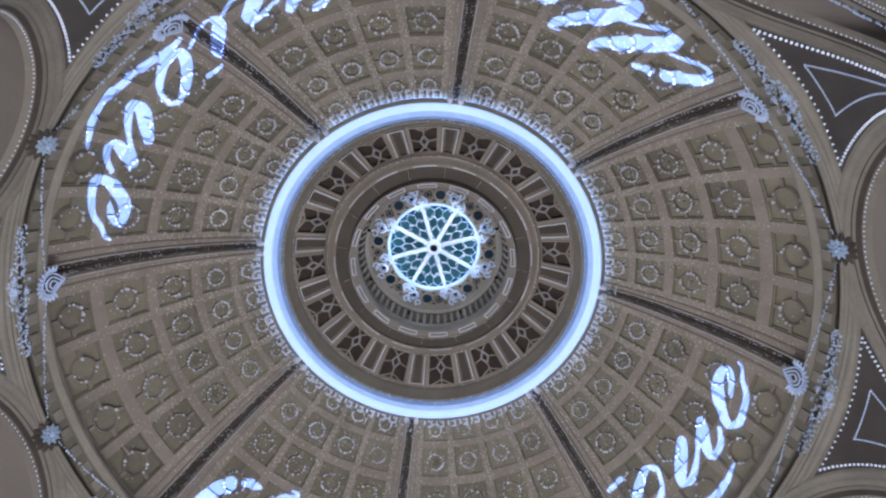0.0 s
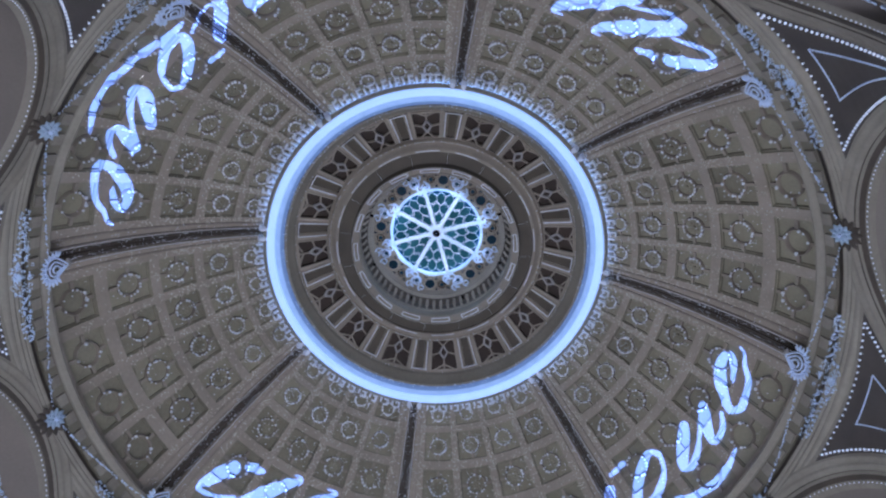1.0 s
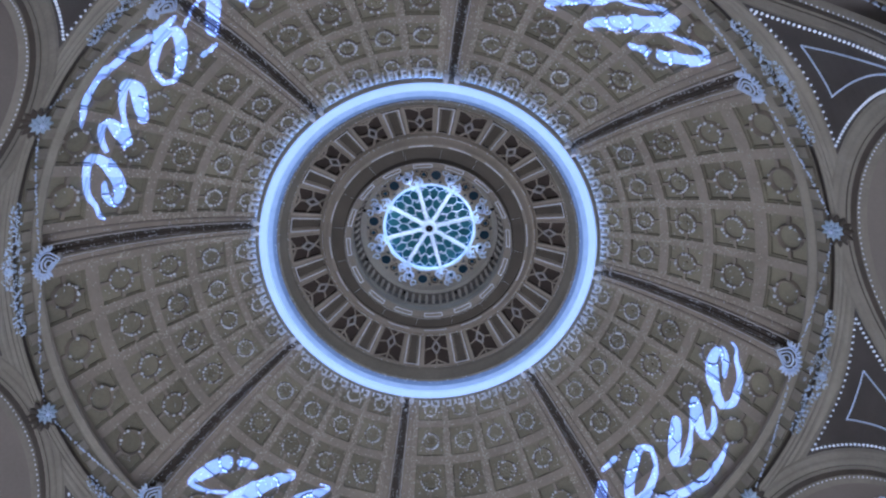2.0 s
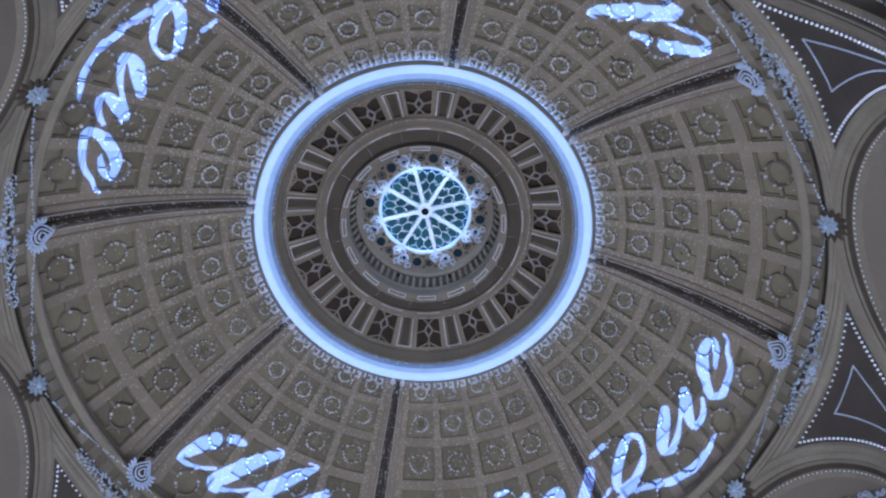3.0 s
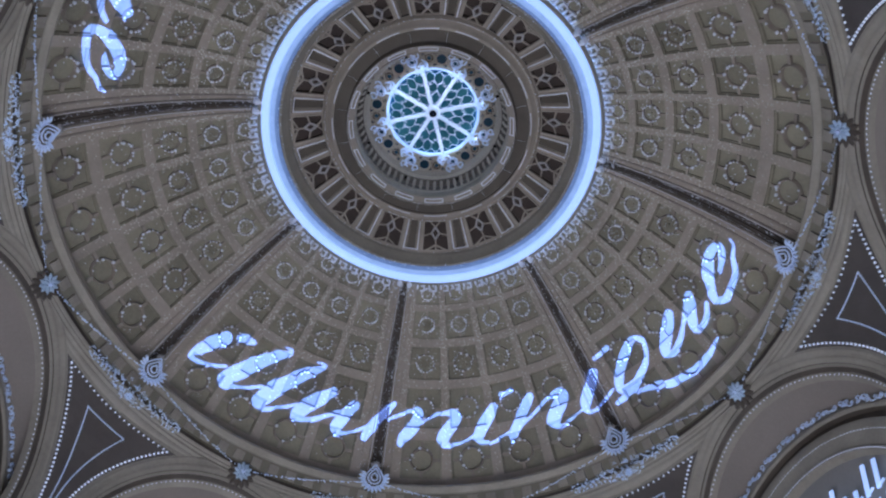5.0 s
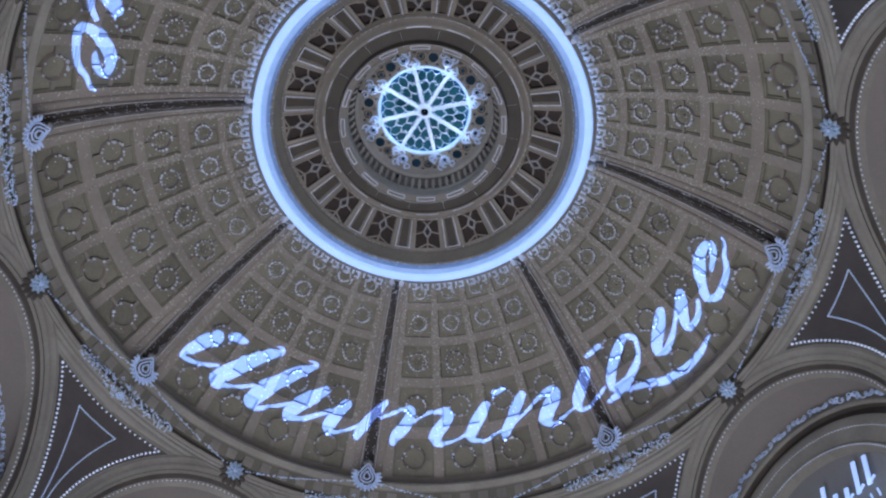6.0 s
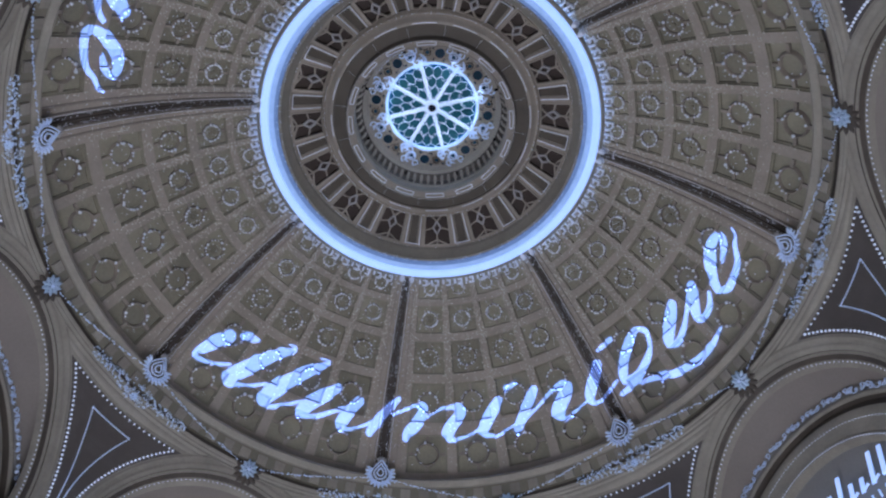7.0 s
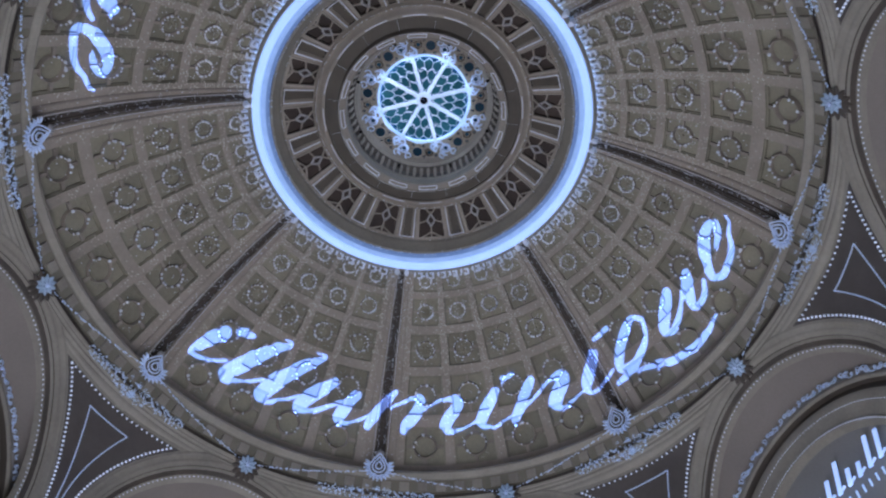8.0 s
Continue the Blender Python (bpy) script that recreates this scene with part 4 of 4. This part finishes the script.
LETTERS.append([[(1.97, 2.39, 0.03), (2.22, 2.41, 0.05), (2.2, 2.23, 0.13), (1.68, 1.8, 0.23), (1.11, 1.12, 0.29), (0.67, 0.49, 0.27), (0.62, 0.23, 0.19), (0.84, 0.18, 0.1), (1.21, 0.36, 0.08), (1.88, 0.81, 0.06)]])
LETTERS.append([[(3.42, 2.42, 0.03), (3.75, 2.43, 0.05), (3.7, 2.25, 0.13), (3.16, 1.8, 0.23), (2.52, 1.14, 0.29), (2.13, 0.54, 0.29), (2.04, 0.22, 0.21), (2.25, 0.14, 0.1), (2.66, 0.34, 0.08), (3.29, 0.76, 0.06)]])
LETTERS.append([[(4.42, 1.57, 0.19), (4.15, 1.33, 0.23), (3.66, 0.83, 0.25), (3.44, 0.44, 0.23), (3.63, 0.32, 0.13), (4, 0.46, 0.1), (4.45, 0.75, 0.08), (4.86, 0.97, 0.06)],
                [(5.39, 1.31, 0.19), (5.18, 1.05, 0.21), (4.95, 0.61, 0.23), (4.93, 0.34, 0.17), (5.16, 0.25, 0.08), (5.47, 0.41, 0.07), (5.93, 0.7, 0.06), (6.32, 0.95, 0.06)]])
LETTERS.append([[(6.86, 1.67, 0.11), (6.49, 1.23, 0.17), (6.14, 0.73, 0.19), (5.97, 0.36, 0.13)],
                [(6.72, 1.12, 0.06), (7.24, 1.35, 0.07), (7.67, 1.47, 0.11), (7.87, 1.36, 0.17), (7.69, 0.91, 0.21), (7.39, 0.56, 0.21), (7.29, 0.32, 0.13)],
                [(7.9, 1.02, 0.06), (8.43, 1.29, 0.06), (8.88, 1.43, 0.08), (9.25, 1.39, 0.17), (9.27, 1.16, 0.21), (8.94, 0.79, 0.23), (8.78, 0.48, 0.21), (8.95, 0.29, 0.1), (9.32, 0.28, 0.06), (9.74, 0.47, 0.06), (10.08, 0.67, 0.06)]])
LETTERS.append([[(10.77, 1.46, 0.17), (10.55, 1.19, 0.21), (10.2, 0.75, 0.21), (10.07, 0.45, 0.17), (10.24, 0.24, 0.08), (10.63, 0.27, 0.06), (11.19, 0.49, 0.06)],
                [(11.17, 1.81, 0.11), (11.57, 1.9, 0.1)]])
LETTERS.append([[(12.25, 1.54, 0.15), (12, 1.27, 0.19), (11.63, 0.79, 0.19), (11.34, 0.41, 0.17), (11.26, 0.23, 0.1)],
                [(11.53, 0.57, 0.06), (12.17, 0.9, 0.06), (12.86, 1.24, 0.08), (13.37, 1.3, 0.17), (13.39, 1.08, 0.23), (13.01, 0.72, 0.25), (12.83, 0.43, 0.23), (12.96, 0.19, 0.08), (13.3, 0.23, 0.06), (14.01, 0.5, 0.05)]])
LETTERS.append([[(14.87, 1.44, 0.19), (14.65, 1.17, 0.21), (14.28, 0.81, 0.21), (14.11, 0.52, 0.16), (14.21, 0.3, 0.08), (14.52, 0.3, 0.06), (15.24, 0.62, 0.06)],
                [(15.2, 1.87, 0.08), (15.79, 1.89, 0.1)]])
LETTERS.append([[(17.17, 1.42, 0.1), (16.94, 1.64, 0.1), (16.53, 1.54, 0.16), (16.07, 1.26, 0.18), (15.67, 0.87, 0.18), (15.5, 0.49, 0.14), (15.76, 0.42, 0.12), (16.13, 0.45, 0.12), (16.62, 0.66, 0.12), (16.97, 0.98, 0.08), (17.15, 1.34, 0.08)],
                [(16.69, 0.71, 0.12), (16.14, 0.4, 0.16), (15.71, 0.22, 0.14), (15.19, 0.14, 0.08)],
                [(15.88, 0.12, 0.08), (16.37, -0.04, 0.12), (17.12, -0.34, 0.14), (17.84, -0.53, 0.14), (18.46, -0.51, 0.12), (18.9, -0.4, 0.08), (19.18, -0.31, 0.05)]])
LETTERS.append([[(18.58, 1.45, 0.16), (18.22, 1.2, 0.22), (17.76, 0.84, 0.22), (17.56, 0.55, 0.16), (17.73, 0.38, 0.14), (18.12, 0.51, 0.12), (18.55, 0.75, 0.08)],
                [(18.16, 0.53, 0.08), (18.71, 0.86, 0.08), (19.51, 1.3, 0.16), (19.31, 1.06, 0.2), (19.01, 0.69, 0.18), (18.9, 0.42, 0.12), (19.12, 0.32, 0.12), (19.49, 0.44, 0.1), (19.81, 0.7, 0.08)]])
LETTERS.append([[(20.97, 0.93, 0.08), (21.36, 1.06, 0.12), (21.64, 1.26, 0.12), (21.6, 1.44, 0.14), (21.2, 1.48, 0.18), (20.74, 1.28, 0.22), (20.32, 0.9, 0.18), (20.11, 0.52, 0.14), (20.31, 0.27, 0.14), (20.84, 0.34, 0.12), (21.3, 0.48, 0.1), (21.66, 0.77, 0.08), (22, 0.92, 0.06), (22.15, 1.11, 0.04)]])
CELL = 0.022


def spline(pts, n=14):
    out = []
    q = [pts[0]] + list(pts) + [pts[-1]]
    for i in range(1, len(q) - 2):
        for k in range(n):
            t = k / n
            out.append([0.5 * (2 * q[i][d] + (q[i + 1][d] - q[i - 1][d]) * t + (2 * q[i - 1][d] - 5 * q[i][d] + 4 * q[i + 1][d] - q[i + 2][d]) * t * t
                               + (3 * q[i][d] - q[i - 1][d] - 3 * q[i + 1][d] + q[i + 2][d]) * t ** 3) for d in (0, 1, 2)])
    return out + [list(pts[-1])]


nx, ny, x0, y0 = int(24.37 / CELL), int(4.36 / CELL), -1.52, -1.23
mask = np.zeros((ny, nx), bool)
for strokes in LETTERS:
    for stroke in strokes:
        for px_, py_, pen in spline(stroke):
            cx, cy, rad = (px_ - x0) / CELL, (py_ - y0) / CELL, max(pen, 0.03) / CELL
            k, i0, j0 = int(rad) + 2, int(cy), int(cx)
            yy, xx = np.mgrid[max(0, i0 - k):min(ny, i0 + k + 1), max(0, j0 - k):min(nx, j0 + k + 1)]
            mask[yy, xx] |= (yy - cy) ** 2 + (xx - cx) ** 2 < rad ** 2
START = 126                             # azimuth of the first letter; the word stands twice, half a turn apart


def plate_radius(phi):
    q = D(0, phi)
    return q.x / (q.z - 1.0) * PLATE


stencil = Geo()


def sector(a0, a1, r0, r1):
    n = max(1, math.ceil(abs(a1 - a0) / 2))
    r0, r1 = min(r0, r1) - 0.00008, max(r0, r1) + 0.00008
    for i in range(n):
        b0, b1 = radians(a0 + (a1 - a0) * i / n), radians(a0 + (a1 - a0) * (i + 1) / n)
        stencil.add([(r * math.cos(b), r * math.sin(b), 1.0 + PLATE) for r, b in ((r0, b0), (r1, b0), (r1, b1), (r0, b1))], [(0, 1, 2, 3)])


for j in range(ny):
    ra, rb = plate_radius(BASE + RISE * (y0 + j * CELL)), plate_radius(BASE + RISE * (y0 + (j + 1) * CELL))
    edges = np.flatnonzero(np.diff(np.concatenate(([0], mask[j].astype(np.int8), [0]))))
    for turn in (0, 180):
        at = START + turn + 25
        for s, e_ in zip(edges[::2], edges[1::2]):
            a_s, a_e = START + turn - (x0 + s * CELL) * UNIT, START + turn - (x0 + e_ * CELL) * UNIT
            sector(at, a_s, ra, rb)
            at = a_e
        sector(at, START + turn + 25 - 180, ra, rb)
lo_r, hi_r = plate_radius(BASE + RISE * (y0 + ny * CELL)), plate_radius(BASE + RISE * y0)
sector(0, 360, 0.001, lo_r)
sector(0, 360, hi_r, 0.40)
projector = tagged(new("projector"), "black floor projector with a cut lettering stencil", "projector")
me = bpy.data.meshes.new("stencil")
me.from_pydata(stencil.v, [], stencil.f)
me.materials.append(BLACK)
part("stencil", me, None, projector, "cut metal lettering stencil")
g = Geo()
g.lathe([(0.40, 1.0 + PLATE - H), (0.42, 1.0 + PLATE - H), (0.42, -H + 0.1), (0.34, -H + 0.02), (0.01, -H + 0.02)], steps=48)
part("housing", g, BLACK, projector)

# bowls and cans added to hold the vault fill lamps and lantern spots
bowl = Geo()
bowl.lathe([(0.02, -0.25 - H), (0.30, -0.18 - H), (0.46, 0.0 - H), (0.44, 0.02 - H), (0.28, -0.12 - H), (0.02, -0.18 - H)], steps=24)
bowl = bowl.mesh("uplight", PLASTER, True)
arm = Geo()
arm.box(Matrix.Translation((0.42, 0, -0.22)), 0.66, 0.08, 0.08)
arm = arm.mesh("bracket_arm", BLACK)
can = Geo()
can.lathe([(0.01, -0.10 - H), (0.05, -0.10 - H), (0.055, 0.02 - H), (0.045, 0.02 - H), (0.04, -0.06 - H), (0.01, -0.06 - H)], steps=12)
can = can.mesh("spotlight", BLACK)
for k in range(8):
    e = tagged(part("gallery_uplight", bowl, None), "pale bowl added to hold an unseen vault fill lamp", "uplight", "gallery uplights")
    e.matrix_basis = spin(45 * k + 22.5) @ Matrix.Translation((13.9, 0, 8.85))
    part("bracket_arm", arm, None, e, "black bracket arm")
    e = tagged(part("lantern_spotlight", can, None), "small black can added in the lantern rim for a fill spot", "spotlight", "lantern spotlights")
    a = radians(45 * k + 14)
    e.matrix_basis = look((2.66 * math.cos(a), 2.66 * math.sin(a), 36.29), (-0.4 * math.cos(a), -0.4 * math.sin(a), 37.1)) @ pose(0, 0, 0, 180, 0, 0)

# ---------------------------------------------------------------- coffers, piece by piece
for row in range(5):
    kinds = [coffer_mesh(row, v) for v in range(4)]
    for b, bay in enumerate(BAYS):
        for i, c in enumerate(COLS):
            tray_me, ring_me, bead_me, rosette_me = kinds[0][0], kinds[0][1], kinds[(b + 3 * i + row) % 4][2], kinds[0][3]
            ob = part("coffer", tray_me, None, dome)
            ob.matrix_basis = spin(bay + c)
            part("coffer_ring", ring_me, None, ob)
            part("bead_ring", bead_me, None, ob, "white beads on the ring", kind="stuff")
            if row in (2, 3):
                part("rosette", rosette_me, None, ob)
